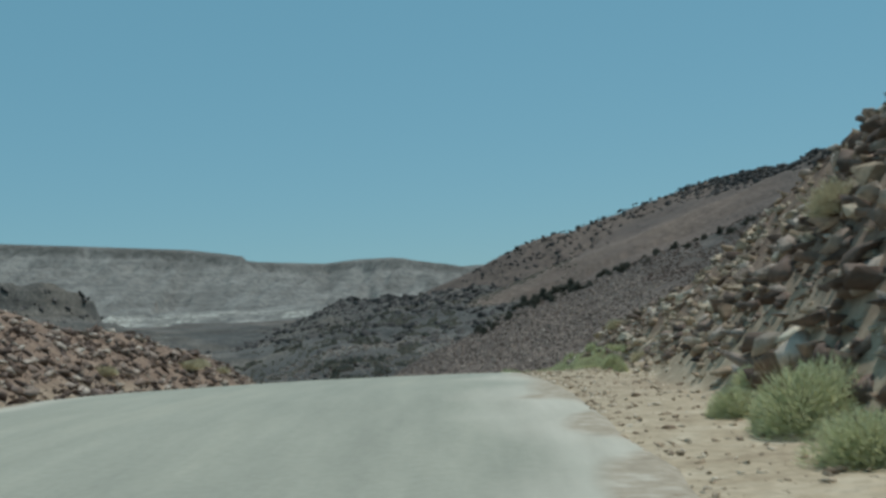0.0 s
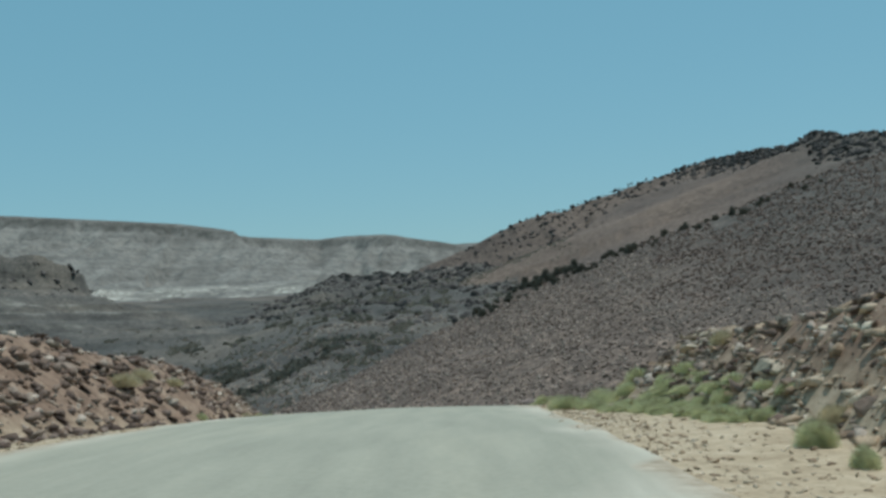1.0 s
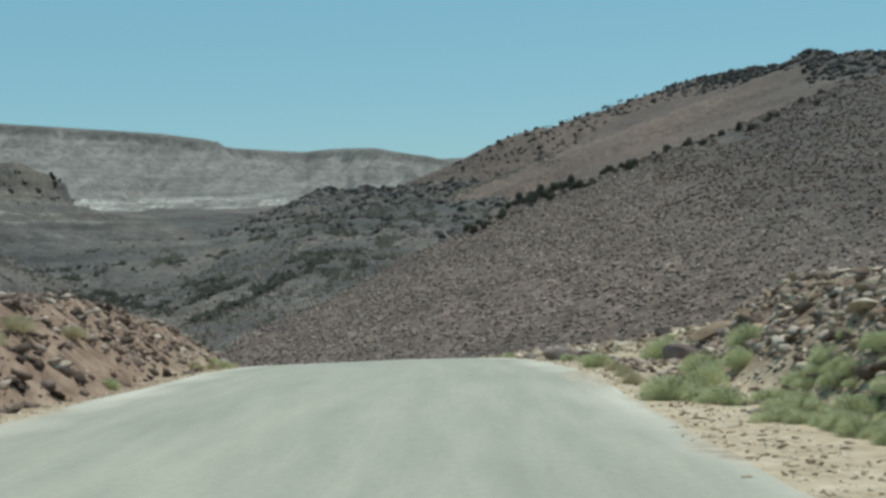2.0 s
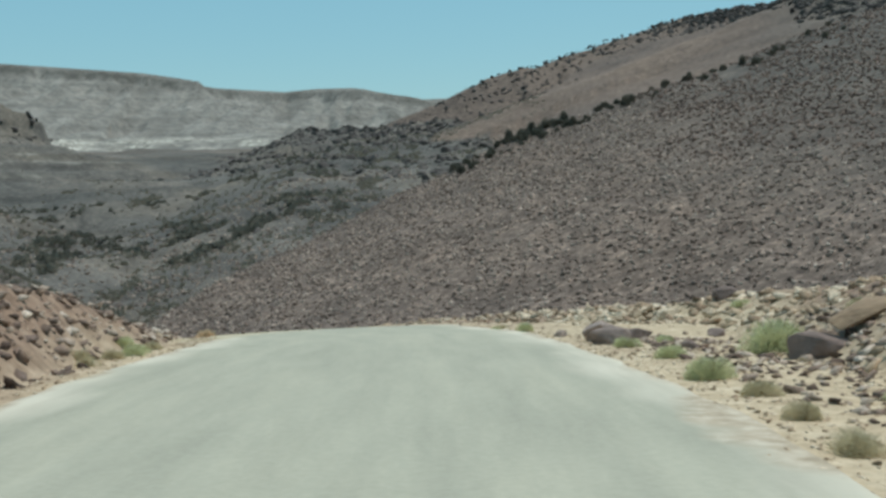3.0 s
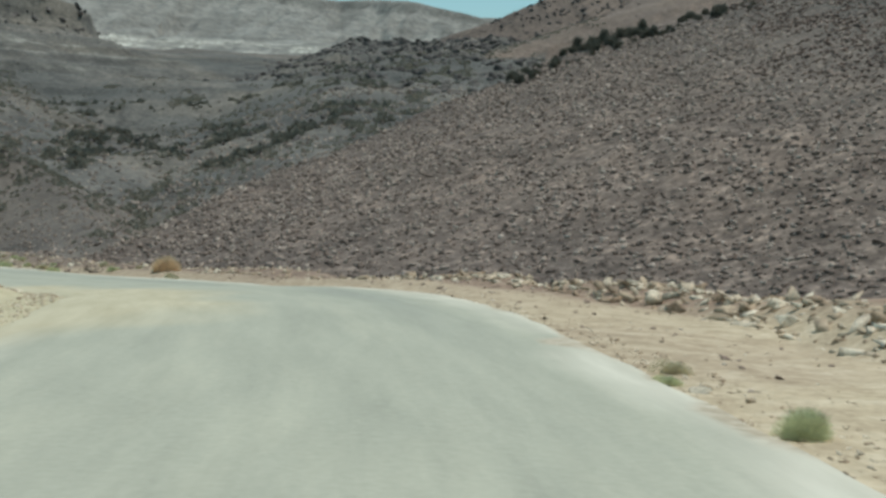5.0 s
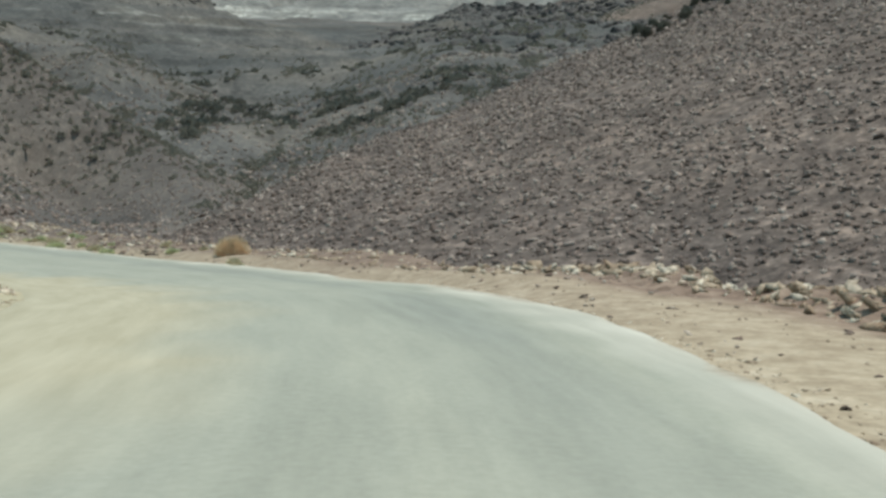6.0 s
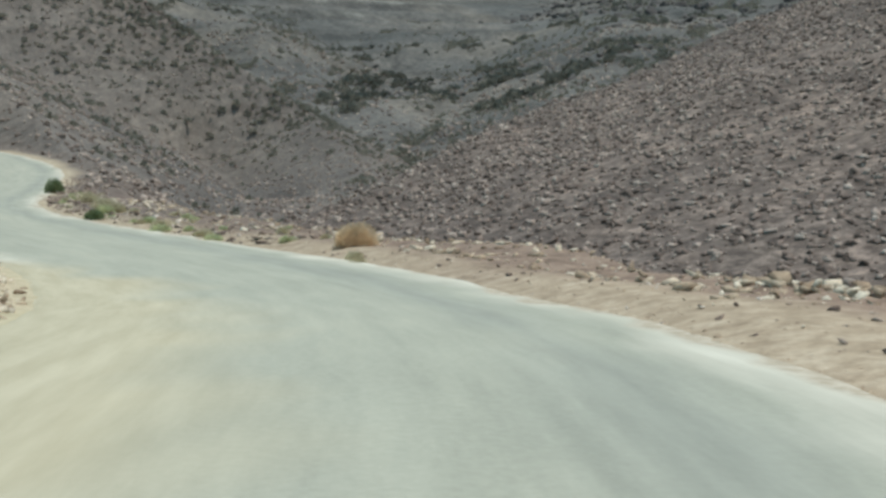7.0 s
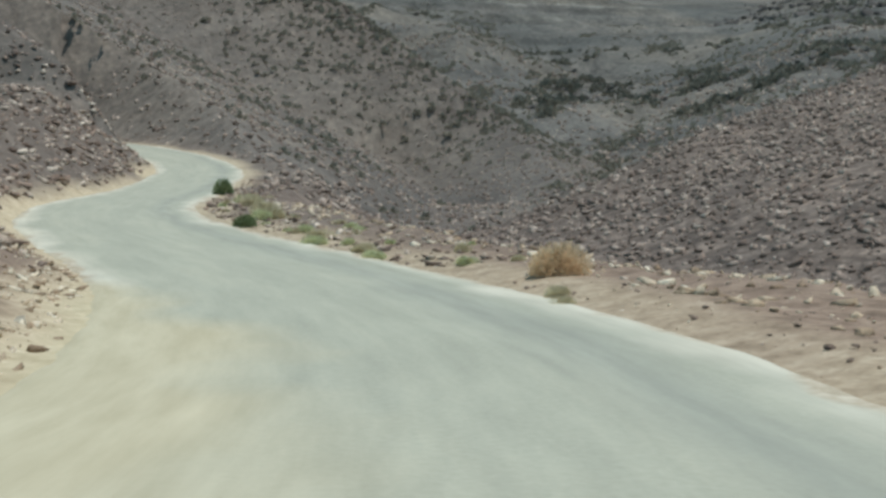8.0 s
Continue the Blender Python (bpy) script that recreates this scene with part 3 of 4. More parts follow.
def scatter(name, meshes, x, y, size, material, label, category, seed, sink=0.12, squash=None, z=None):
    """Many small stones or clumps as one mesh."""
    rng = np.random.default_rng(seed)
    z = height(x, y) if z is None else z
    which = rng.integers(0, len(meshes), len(x))
    all_v, all_f, start = [], [], 0
    for k, me in enumerate(meshes):
        v = np.empty(len(me.vertices) * 3, np.float32)
        me.vertices.foreach_get("co", v)
        v = v.reshape(-1, 3)
        f = np.array([p.vertices[:] for p in me.polygons])
        pick = np.flatnonzero(which == k)
        if not len(pick):
            continue
        turn = rng.uniform(0, 6.283, len(pick))
        tip = rng.normal(0, 0.25, (len(pick), 2))
        c, s_ = np.cos(turn)[:, None], np.sin(turn)[:, None]
        vx, vy = v[None, :, 0] * c - v[None, :, 1] * s_, v[None, :, 0] * s_ + v[None, :, 1] * c
        vz = v[None, :, 2] * (1 if squash is None else squash) + vx * tip[:, :1] + vy * tip[:, 1:]
        g = size[pick][:, None]
        out = np.stack([vx * g + x[pick][:, None], vy * g + y[pick][:, None], vz * g + (z[pick] - sink * size[pick])[:, None]], -1)
        all_v.append(out.reshape(-1, 3))
        all_f.append((f[None] + (start + np.arange(len(pick)) * len(v))[:, None, None]).reshape(-1, f.shape[1]))
        start += len(pick) * len(v)
    v, f = np.concatenate(all_v), np.concatenate(all_f)
    me = bpy.data.meshes.new(name)
    me.vertices.add(len(v))
    me.vertices.foreach_set("co", v.astype(np.float32).ravel())
    me.loops.add(f.size)
    me.loops.foreach_set("vertex_index", f.astype(np.int32).ravel())
    me.polygons.add(len(f))
    me.polygons.foreach_set("loop_start", np.arange(0, f.size, f.shape[1], dtype=np.int32))
    me.update(calc_edges=True)
    me.materials.append(material)
    return tagged(new(name, me), label, category, kind="stuff")


def road_to_world(u, s):
    """World x, y of run u and offset s."""
    n = np.stack([np.interp(u, ROAD_RUN, ROAD_TANGENT[:, 1]), np.interp(u, ROAD_RUN, -ROAD_TANGENT[:, 0])], -1)
    return np.interp(u, ROAD_RUN, ROAD_LINE[:, 0]) + n[:, 0] * s, np.interp(u, ROAD_RUN, ROAD_LINE[:, 1]) + n[:, 1] * s


def sizes(rng, n, low, high, power=2.5):
    return low + (high - low) * rng.random(n) ** power


# ---- stones: hillsides ----
rough_rocks = [rock_mesh("rough_stone", 100 + k, STONE_DARK, 9, 0.8) for k in range(6)]
rng = np.random.default_rng(5)
n = 64000
hx, hy = rng.uniform(-48, 80, n), 78 + 114 * rng.random(n) ** 0.85
keep = (hy > 84 + 0.15 * np.maximum(0, hx)) & (road_place(hx, hy)[1] > 11) & (value_noise(hx / 5, hy / 5, 8) > -0.75)
hx, hy = hx[keep], hy[keep]
high = hx + 0.25 * (hy - 120) + 9 * fbm(hx, hy, 20, 3, 29) > 32
grain = sizes(rng, len(hx), 0.15, 0.56, 2.0)
near = np.zeros(len(hx), bool)
near[np.argsort(np.hypot(hx + 4, hy - 92))[:55]] = True     # the foot of the slope, beside the road
foot = (hx[near], hy[near], grain[near])
hx, hy, grain, high = hx[~near], hy[~near], grain[~near], high[~near]
scatter("hillside_stones", rough_rocks, hx[~high], hy[~high], grain[~high], STONE_DARK, "dark brown basalt stones strewn over the hillside", "stones", 21)
scatter("reddish_stones", rough_rocks, hx[high], hy[high], grain[high], STONE_RED, "dark reddish stones covering the higher hillside", "stones", 24)
n = 2600
hx, hy = rng.uniform(75, 260, n), rng.uniform(60, 230, n)
scatter("upper_slope_stones", rough_rocks, hx, hy, sizes(rng, n, 0.5, 1.8), STONE_DARK, "scattered dark stones on the upper slope", "stones", 22)
n = 34000
hx, hy = -35 - 240 * rng.random(n) ** 1.2, 140 + 280 * rng.random(n) ** 1.3
side_off = road_place(hx, hy)[1]
keep = (side_off > 5.2) | (side_off < -9)
hx, hy = hx[keep], hy[keep]
scatter("spur_stones", rough_rocks, hx, hy, sizes(rng, len(hx), 0.25, 0.95), STONE_DARK, "dark stones covering the spur across the valley", "stones", 23)

n = 9000
hx, hy = rng.uniform(-270, -10, n), 385 + 260 * rng.random(n) ** 1.2
scatter("valley_stones", rough_rocks, hx, hy, sizes(rng, n, 0.45, 1.9, 2.4), STONE_DARK, "loose dark stones over the valley floor", "stones", 26)


# ---- shrubs ----
def blades(bm, rng, count, radius, tall, length, width, up=0.6):
    """Narrow leaves in an uneven dome."""
    lobes = [(rng.uniform(-0.45, 0.45) * radius, rng.uniform(-0.45, 0.45) * radius, rng.uniform(0.35, 0.85)) for _ in range(6)]
    for _ in range(count):
        lx, ly, lr = lobes[rng.integers(0, 6)]
        d = rng.normal(size=3)
        d[2] = abs(d[2]) * 0.9
        d /= np.linalg.norm(d)
        q = np.array([lx, ly, 0]) + d * np.array([radius * lr, radius * lr, tall * (0.55 + 0.6 * lr)]) * rng.uniform(0.35, 1.0) ** 0.6
        way = d + rng.normal(0, 0.5, 3) + np.array([0, 0, up])
        way /= np.linalg.norm(way)
        across = np.cross(way, rng.normal(size=3))
        across /= np.linalg.norm(across) + 1e-6
        a = length * rng.uniform(0.6, 1.4)
        b = width * rng.uniform(0.7, 1.3)
        v = [bm.verts.new(c) for c in (q, q + way * a * 0.5 + across * b, q + way * a, q + way * a * 0.5 - across * b)]
        bm.faces.new(v)


def stems(bm, rng, count, radius, tall, thick):
    for _ in range(count):
        turn, lean = rng.uniform(0, 6.283), rng.uniform(0.2, 1.0)
        tip = Vector((math.cos(turn) * radius * lean, math.sin(turn) * radius * lean, tall * rng.uniform(0.6, 1.0)))
        mid = tip * 0.5 + Vector((0, 0, tall * 0.12))
        rings = []
        for p, w in ((Vector((tip.x * 0.06, tip.y * 0.06, -0.05)), thick), (mid, thick * 0.7), (tip, thick * 0.3)):
            rings.append([bm.verts.new(p + Vector((math.cos(k * 2.094) * w, math.sin(k * 2.094) * w, 0))) for k in range(3)])
        for r0, r1 in zip(rings, rings[1:]):
            for k in range(3):
                bm.faces.new((r0[k], r0[(k + 1) % 3], r1[(k + 1) % 3], r1[k]))


def make_shrub(name, seed, leaf, count, tall=0.9, length=0.16, width=0.018, stem_count=26, up=0.6):
    """A shrub one metre across as a thing: stems and foliage."""
    rng = np.random.default_rng(seed)
    root = new(name)
    bm = bmesh.new()
    stems(bm, rng, stem_count, 0.45, tall * 0.85, 0.012)
    part("woody_base", bm, TWIG, root, "thin dry grey-brown twigs")
    bm = bmesh.new()
    blades(bm, rng, count, 0.5, tall * 0.72, length, width, up)
    part("foliage", bm, leaf, root)
    return root


def plant(models, places, seed, label, category, group):
    """Copies of the model shrubs at (x, y, width, height)."""
    rng = np.random.default_rng(seed)
    xs, ys = np.array([p[0] for p in places], float), np.array([p[1] for p in places], float)
    zs = height(xs, ys)
    for k, (x, y, w, h) in enumerate(places):
        ob = copy_thing(models[k % len(models)], Matrix())
        ob.matrix_basis = pose(x, y, zs[k] - 0.02, 0, 0, rng.uniform(0, 360)) @ Matrix.Diagonal((w, w, h, 1))
        tagged(ob, label, category, group)


def discard(models):
    for m in models:
        for o in (*m.children_recursive, m):
            bpy.data.objects.remove(o)


green = [make_shrub("desert_shrub", 40 + k, LEAF_GREEN, 9500, length=0.095, width=0.0055, stem_count=40, up=0.45) for k in range(3)]
strip = np.random.default_rng(19)
verge_green = [(2.25, 9.4, 1.0, 0.8), (2.35, 7.9, 0.75, 0.5), (2.1, 10.6, 0.55, 0.4), (2.5, 11.6, 0.45, 0.35), (2.22, 20.8, 0.4, 0.4), (2.12, 19.24, 0.28, 0.3),
               (0.85, 32.6, 0.62, 0.42), (1.12, 33.6, 0.5, 0.36), (2.3, 37.8, 0.7, 0.5), (1.6, 34.6, 0.66, 0.45), (2.35, 35.6, 0.6, 0.42), (2.75, 36.6, 0.65, 0.5), (2.0, 36.6, 0.55, 0.45), (3.0, 38.2, 0.6, 0.45), (0.94, 40.4, 0.55, 0.4),
               (1.12, 43.8, 0.45, 0.3), (2.85, 44.6, 1.0, 0.75), (1.0, 46.8, 0.42, 0.28), (1.96, 48.5, 0.4, 0.22), (-0.02, 55.1, 0.42, 0.34), (-0.55, 57.9, 0.32, 0.16),
               (4.8, 54.8, 0.5, 0.25), (2.1, 36.2, 0.5, 0.45), (1.3, 33.2, 0.4, 0.3)]
for k in range(95):
    y = 24.0 + 9.0 * strip.random() ** 0.8
    w = strip.uniform(0.22, 0.5)
    inner = 2.15 - 0.13 * (y - 24)
    verge_green.append((inner + (3.0 - inner) * strip.random(), y, w, w * strip.uniform(0.4, 0.75)))
plant(green, verge_green, 3, "small feathery green shrub growing in roadside gravel", "shrub", "green shrubs on the right verge")
plant(green, [(-7.2, 48.0, 0.4, 0.3), (-7.4, 49.0, 0.55, 0.28), (-7.0, 37.4, 0.4, 0.25), (-7.9, 50.0, 0.4, 0.3)], 4,
      "low green shrub at the foot of the earth bank", "shrub", "green shrubs on the left verge")
plant(green, [(-21.2, 101.1, 0.7, 0.35), (-24.6, 104.2, 0.8, 0.4), (-17.9, 98.9, 0.5, 0.3), (-31.2, 112.2, 0.9, 0.6), (-26.8, 107.4, 0.6, 0.4)], 14,
      "low green shrub on the outside of the bend", "shrub", "green shrubs at the bend")
bend = np.random.default_rng(27)
bu, bs = bend.uniform(99, 142, 26), bend.uniform(4.2, 6.4, 26)
bx, by = road_to_world(bu, bs)
bw = bend.uniform(0.25, 0.55, 26)
plant(green, [(bx[k], by[k], bw[k], bw[k] * bend.uniform(0.4, 0.8)) for k in range(13)], 15, "small green tuft on the stony outer verge", "shrub", "tufts outside the bend")
grey = [make_shrub("dry_shrub", 60 + k, LEAF_STRAW, 6000, tall=0.8, length=0.1, width=0.005, up=0.5) for k in range(2)]
plant(grey, [(-0.35, 58.9, 0.4, 0.24), (-22.3, 102.5, 0.9, 0.4), (-25.5, 106.0, 0.8, 0.4), (-14.1, 93.7, 0.6, 0.35), (-13.7, 92.6, 0.4, 0.3), (-32.0, 113.6, 1.1, 0.7), (-33.5, 116.0, 1.2, 0.75), (-36.5, 119.8, 1.3, 0.7), (-39.5, 124.5, 1.2, 0.6), (-31.0, 112.6, 0.9, 0.7),
             (-19.2, 101.9, 0.5, 0.4), (2.9, 22.5, 0.5, 0.35), (3.7, 12.6, 0.7, 0.6), (-7.3, 47.0, 0.45, 0.3), (-7.6, 46.2, 0.4, 0.3), (-7.5, 50.6, 0.5, 0.32), (-7.2, 45.2, 0.35, 0.25), (1.05, 38.8, 0.45, 0.3), (0.85, 35.4, 0.42, 0.3), (0.97, 37.1, 0.38, 0.3), (3.4, 30.5, 0.5, 0.4), (4.0, 44.5, 0.5, 0.35), (-8.0, 34.6, 0.8, 0.45), (-8.2, 27.4, 0.7, 0.4), (-8.0, 36.2, 0.7, 0.4), (-7.8, 38.0, 0.6, 0.35)], 5,
      "dry straw-coloured shrub beside the road", "shrub", "dry shrubs beside the road")
plant(grey, [(bx[k], by[k], bw[k], bw[k] * bend.uniform(0.4, 0.8)) for k in range(13, 26)], 16, "small straw-coloured tuft on the stony outer verge", "shrub", "tufts outside the bend")
orange = [make_shrub("orange_shrub", 71, LEAF_ORANGE, 8000, tall=0.9, length=0.1, width=0.009, up=0.8)]
plant(orange, [(-15.0, 96.3, 1.05, 0.88)], 6, "rounded dried orange shrub on the outer verge", "shrub", "")
dark = [make_shrub("dark_shrub", 80 + k, LEAF_DARK, 900, tall=0.95, length=0.17, width=0.05, stem_count=12) for k in range(3)]
olive = [make_shrub("olive_bush", 86, LEAF_OLIVE, 3500, tall=0.95, length=0.12, width=0.022, stem_count=20)]
plant(olive, [(-45.5, 131.5, 1.15, 1.25), (-30.0, 108.9, 0.75, 0.6)], 7, "dense dark green bush at the road edge", "bush", "dark bushes at the bend")
rng = np.random.default_rng(9)
ridge = []
for k in range(60):
    x = rng.uniform(1, 52) if k < 24 else rng.normal(11, 4)
    y = float(np.interp(x, [-31, -23, -10, 20, 60], [148, 168, 184, 187, 184])) - 7 * rng.random() ** 1.3
    w = rng.uniform(0.4, 1.1)
    ridge.append((x, y, w, w * rng.uniform(0.8, 1.4)))
for k in range(30):
    x = rng.uniform(-2, 28)
    w = rng.uniform(0.5, 1.3)
    ridge.append((x, float(np.interp(x, [-31, -23, -10, 20, 60], [148, 168, 184, 187, 184])) - 5 * rng.random() ** 2, w, w * rng.uniform(0.7, 1.3)))
for x, y in ((13.2, 186.2), (12.2, 185.4), (14.6, 186), (9.5, 185.6), (7.6, 184.8), (22.0, 182.4), (23.0, 182.8), (30.4, 184.0), (36.5, 182), (6.0, 184.6), (10.6, 185.8)):
    ridge.append((x, y, rng.uniform(0.8, 1.5), rng.uniform(0.9, 1.9)))
plant(dark, ridge, 8, "dark desert bush on the ridge of the stony hillside", "bush", "dark bushes along the ridge")
for models in (green, grey, orange, dark, olive):
    discard(models)

# clumps on the far slopes
PATCHES = [(-80, 470, 4.5, 110), (-77, 460, 3.0, 50), (-127, 578, 5.5, 80), (-150, 590, 4.2, 55), (-165, 608, 5, 60), (-64, 490, 4.5, 80), (-52, 530, 6.5, 100), (-41, 674, 6, 80), (-74, 846, 8, 70),
           (-94, 534, 5, 80), (-147, 534, 6, 90), (-139, 457, 3.5, 50), (-113, 525, 4, 50), (-196, 680, 7, 60), (-136, 722, 6, 50), (-93, 795, 7, 60), (-155, 518, 5, 60), (-298, 722, 6, 60)]
clump = bmesh.new()
blades(clump, np.random.default_rng(90), 26, 0.42, 0.4, 0.4, 0.17, 0.2)
clump_mesh = bpy.data.meshes.new("clump")
clump.to_mesh(clump_mesh)
clump.free()
rng = np.random.default_rng(12)
n = 52000
cx, cy = rng.uniform(-380, 70, n), rng.uniform(230, 950, n)
patch = fbm(cx, cy, 45, 3, 31)
keep = (patch + 0.3 * rng.normal(size=n) > 0.42) & (np.abs(road_place(cx, cy)[1]) > 60)
cx, cy = cx[keep], cy[keep]
single = len(cx)
# thick dark patches in the gullies
for px, py, spread, count in PATCHES:
    for k in range(7):
        qx, qy, m = rng.normal(px, spread * 2.2), rng.normal(py, spread * 2.6), max(6, count // 6)
        cx, cy = np.r_[cx, rng.normal(qx, spread * 0.5, m)], np.r_[cy, rng.normal(qy, spread * 0.6, m)]
scatter("gully_thicket", [clump_mesh], cx[single:], cy[single:], sizes(rng, len(cx) - single, 1.0, 4.6, 1.8), THICKET, "dense dark thickets in the valley gullies", "scrub", 32, sink=0.05, squash=0.9)
cx, cy = cx[:single], cy[:single]
scatter("valley_scrub", [clump_mesh], cx, cy, sizes(rng, single, 0.5, 2.6, 2.4), SCRUB, "dark scrub in patches over the valley slopes", "scrub", 33, sink=0.05, squash=0.75)
n = 40000
cx, cy = rng.uniform(-300, 20, n), rng.uniform(380, 800, n)
keep = fbm(cx, cy / 3.5, 15, 3, 37) + 0.12 * rng.normal(size=n) > 0.72
cx, cy = cx[keep], cy[keep]
scatter("thick_scrub", [clump_mesh], cx, cy, sizes(rng, len(cx), 0.8, 3.2, 2.0), SCRUB, "rounded thickets of dark scrub in the valley", "scrub", 35, sink=0.05, squash=0.8)
n = 1500
cx, cy = rng.uniform(-220, -45, n), rng.uniform(165, 400, n)
keep = (np.abs(road_place(cx, cy)[1]) > 14) & (fbm(cx, cy, 30, 3, 41) > -0.25)
cx, cy = cx[keep], cy[keep]
scatter("spur_scrub", [clump_mesh], cx, cy, sizes(rng, len(cx), 0.4, 1.7, 2.4), SCRUB, "dark scrub on the spur across the valley", "scrub", 34, sink=0.05)

# ---- dark outcrops along the far crests ----
def along(line, count, rng, spread, ahead):
    p = np.array(line, float)
    run = np.r_[0, np.cumsum(np.linalg.norm(np.diff(p[:, :2], axis=0), axis=1))]
    u = rng.uniform(0, run[-1], count)
    return np.interp(u, run, p[:, 0]) + rng.normal(0, spread, count), np.interp(u, run, p[:, 1]) - ahead * rng.random(count) ** 2 + rng.normal(0, spread * 0.4, count)


rng = np.random.default_rng(18)
x, y = along(SPUR[1:6], 420, rng, 4, 14)
scatter("spur_crest_scrub", [clump_mesh], x, y, sizes(rng, len(x), 0.7, 2.6, 2.0), SCRUB, "dark scrub along the crest of the spur", "scrub", 36, sink=0.05)
outcrop_rocks = [rock_mesh("outcrop_rock", 120 + k, OUTCROP, 18, 0.85) for k in range(5)]
rng = np.random.default_rng(16)
x, y = along(BIG_HILL[2:-1], 2600, rng, 6, 90)
scatter("crest_outcrop", outcrop_rocks, x, y, sizes(rng, len(x), 0.9, 5.5, 2.6), OUTCROP, "broken dark rocks along the crest of the far hill", "rocks", 61, sink=0.3)
x, y = along(BIG_HILL[5:12], 1500, rng, 10, 160)
scatter("summit_outcrop", outcrop_rocks, x, y, sizes(rng, len(x), 0.9, 6.5, 2.4), OUTCROP, "dark crags below the summit of the far hill", "rocks", 64, sink=0.3)
x, y = along(BIG_HILL[2:9], 900, rng, 22, 300)
keep = fbm(x, y, 60, 3, 39) > 0.05
x, y = x[keep], y[keep]
scatter("slope_outcrop", outcrop_rocks, x, y, sizes(rng, len(x), 0.8, 4.5, 2.2), OUTCROP, "dark rocks in patches on the far slope", "rocks", 66, sink=0.35)
x, y = [], []
for px, py, spread, count in PATCHES:
    x, y = np.r_[x, rng.normal(px, spread, count)], np.r_[y, rng.normal(py, spread * 1.8, count)]
x, y = x[::6], y[::6]
scatter("gully_outcrop", outcrop_rocks, x, y, sizes(rng, len(x), 0.8, 3.2, 2.0), OUTCROP, "dark basalt crags in the valley gullies", "rocks", 65, sink=0.25)
x, y = along(MOUND, 5200, rng, 16, 480)
keep = terrain(x, y)[4] > 0.9
x, y = x[keep], y[keep]
scatter("mound_outcrop", outcrop_rocks, x, y, sizes(rng, len(x), 1.5, 8.5, 2.6), OUTCROP, "dark craggy rocks on the low mound", "rocks", 62, sink=0.45)
x, y = along(SIDE_CLIFF[1:], 120, rng, 6, 90)
scatter("cliff_outcrop", outcrop_rocks, x, y, sizes(rng, len(x), 1.5, 7, 1.8), OUTCROP, "dark layered rocks on the side cliff", "rocks", 63, sink=0.35)

# ---- stones: road banks ----
bank_rocks = [rock_mesh("rock", 200 + k, STONE_BANK, 14, 0.62) for k in range(12)]
pale_rocks = [rock_mesh("rock", 230 + k, STONE_PALE, 14, 0.42) for k in range(5)]
pale_boulders = [rock_mesh("boulder", 245 + k, STONE_PALE, 16, 0.75) for k in range(4)]
dark_boulders = [rock_mesh("boulder", 252 + k, STONE_BOULDER, 26, 0.66, 0.5) for k in range(5)]
small_bank = [rock_mesh("small_stone", 260 + k, STONE_BANK, 8, 0.6) for k in range(6)]
small_dark = [rock_mesh("small_stone", 270 + k, STONE_RED, 8, 0.6) for k in range(5)]
small_pale = [rock_mesh("small_stone", 280 + k, STONE_PALE, 8, 0.45) for k in range(5)]


def lay(name, meshes, x, y, size, seed, label, group, sink=0.12):
    """Single rocks as things of their own on shared meshes."""
    rng = np.random.default_rng(seed)
    z = height(x, y)
    for k in range(len(x)):
        ob = new(name, meshes[rng.integers(0, len(meshes))])
        g = size[k]
        ob.matrix_basis = pose(x[k], y[k], z[k] - sink * g, rng.normal(0, 12), rng.normal(0, 12), rng.uniform(0, 360)) @ Matrix.Diagonal((g, g, g, 1))
        tagged(ob, label, "rock", group)


lay("rock", rough_rocks, *foot, 47, "dark brown basalt stone at the foot of the hillside", "stones at the foot of the hillside")
rng = np.random.default_rng(14)
n = 90
x, y = road_to_world(rng.uniform(0, 30, n), 5.9 + 6.5 * rng.random(n))
lay("rock", bank_rocks, x, y, sizes(rng, n, 0.2, 0.58, 1.8), 41, "angular reddish-brown rock in the cut bank", "rocks in the right bank", 0.24)
n = 36
x, y = road_to_world(rng.uniform(22, 45, n), 6.2 + 4.6 * rng.random(n))
lay("rock", bank_rocks + pale_rocks, x, y, sizes(rng, n, 0.22, 0.65), 42, "broken brown rock on the roadside rubble", "rocks in the right rubble")
n = 62
x, y = road_to_world(rng.uniform(8, 37, n), 6.0 + 4.0 * rng.random(n))
lay("rock", pale_rocks + pale_boulders, x, y, sizes(rng, n, 0.16, 0.5, 1.6), 48, "whitish broken rock on the rubble bank", "pale rocks in the right rubble", 0.2)
n = 26
x, y = road_to_world(rng.uniform(16, 52, n), -7.3 - 2.0 * rng.random(n))
lay("rock", dark_boulders + bank_rocks, x, y, sizes(rng, n, 0.28, 0.62, 1.4), 49, "dark brown rock along the crest of the earth bank", "rocks on the crest of the left bank", 0.2)
n = 28
x, y = road_to_world(rng.uniform(14, 60, n), -5.2 - 4.5 * rng.random(n))
lay("rock", bank_rocks, x, y, sizes(rng, n, 0.18, 0.5), 43, "reddish rock half buried in the earth bank", "rocks in the left bank")
lay("boulder", dark_boulders, np.array([2.98, 0.87, 0.89, 0.78, 1.58, 1.22, 0.39, 3.4, 3.4, 3.45, 4.9, 2.0]), np.array([43.0, 49.3, 47.95, 48.6, 49.5, 48.7, 51.2, 41.3, 39.8, 51.2, 56.6, 46.6]),
    np.array([0.85, 0.66, 0.56, 0.3, 0.55, 0.46, 0.34, 0.3, 0.5, 0.4, 0.46, 0.34]), 44, "dark brown boulder resting on the sandy verge", "dark boulders on the verge")
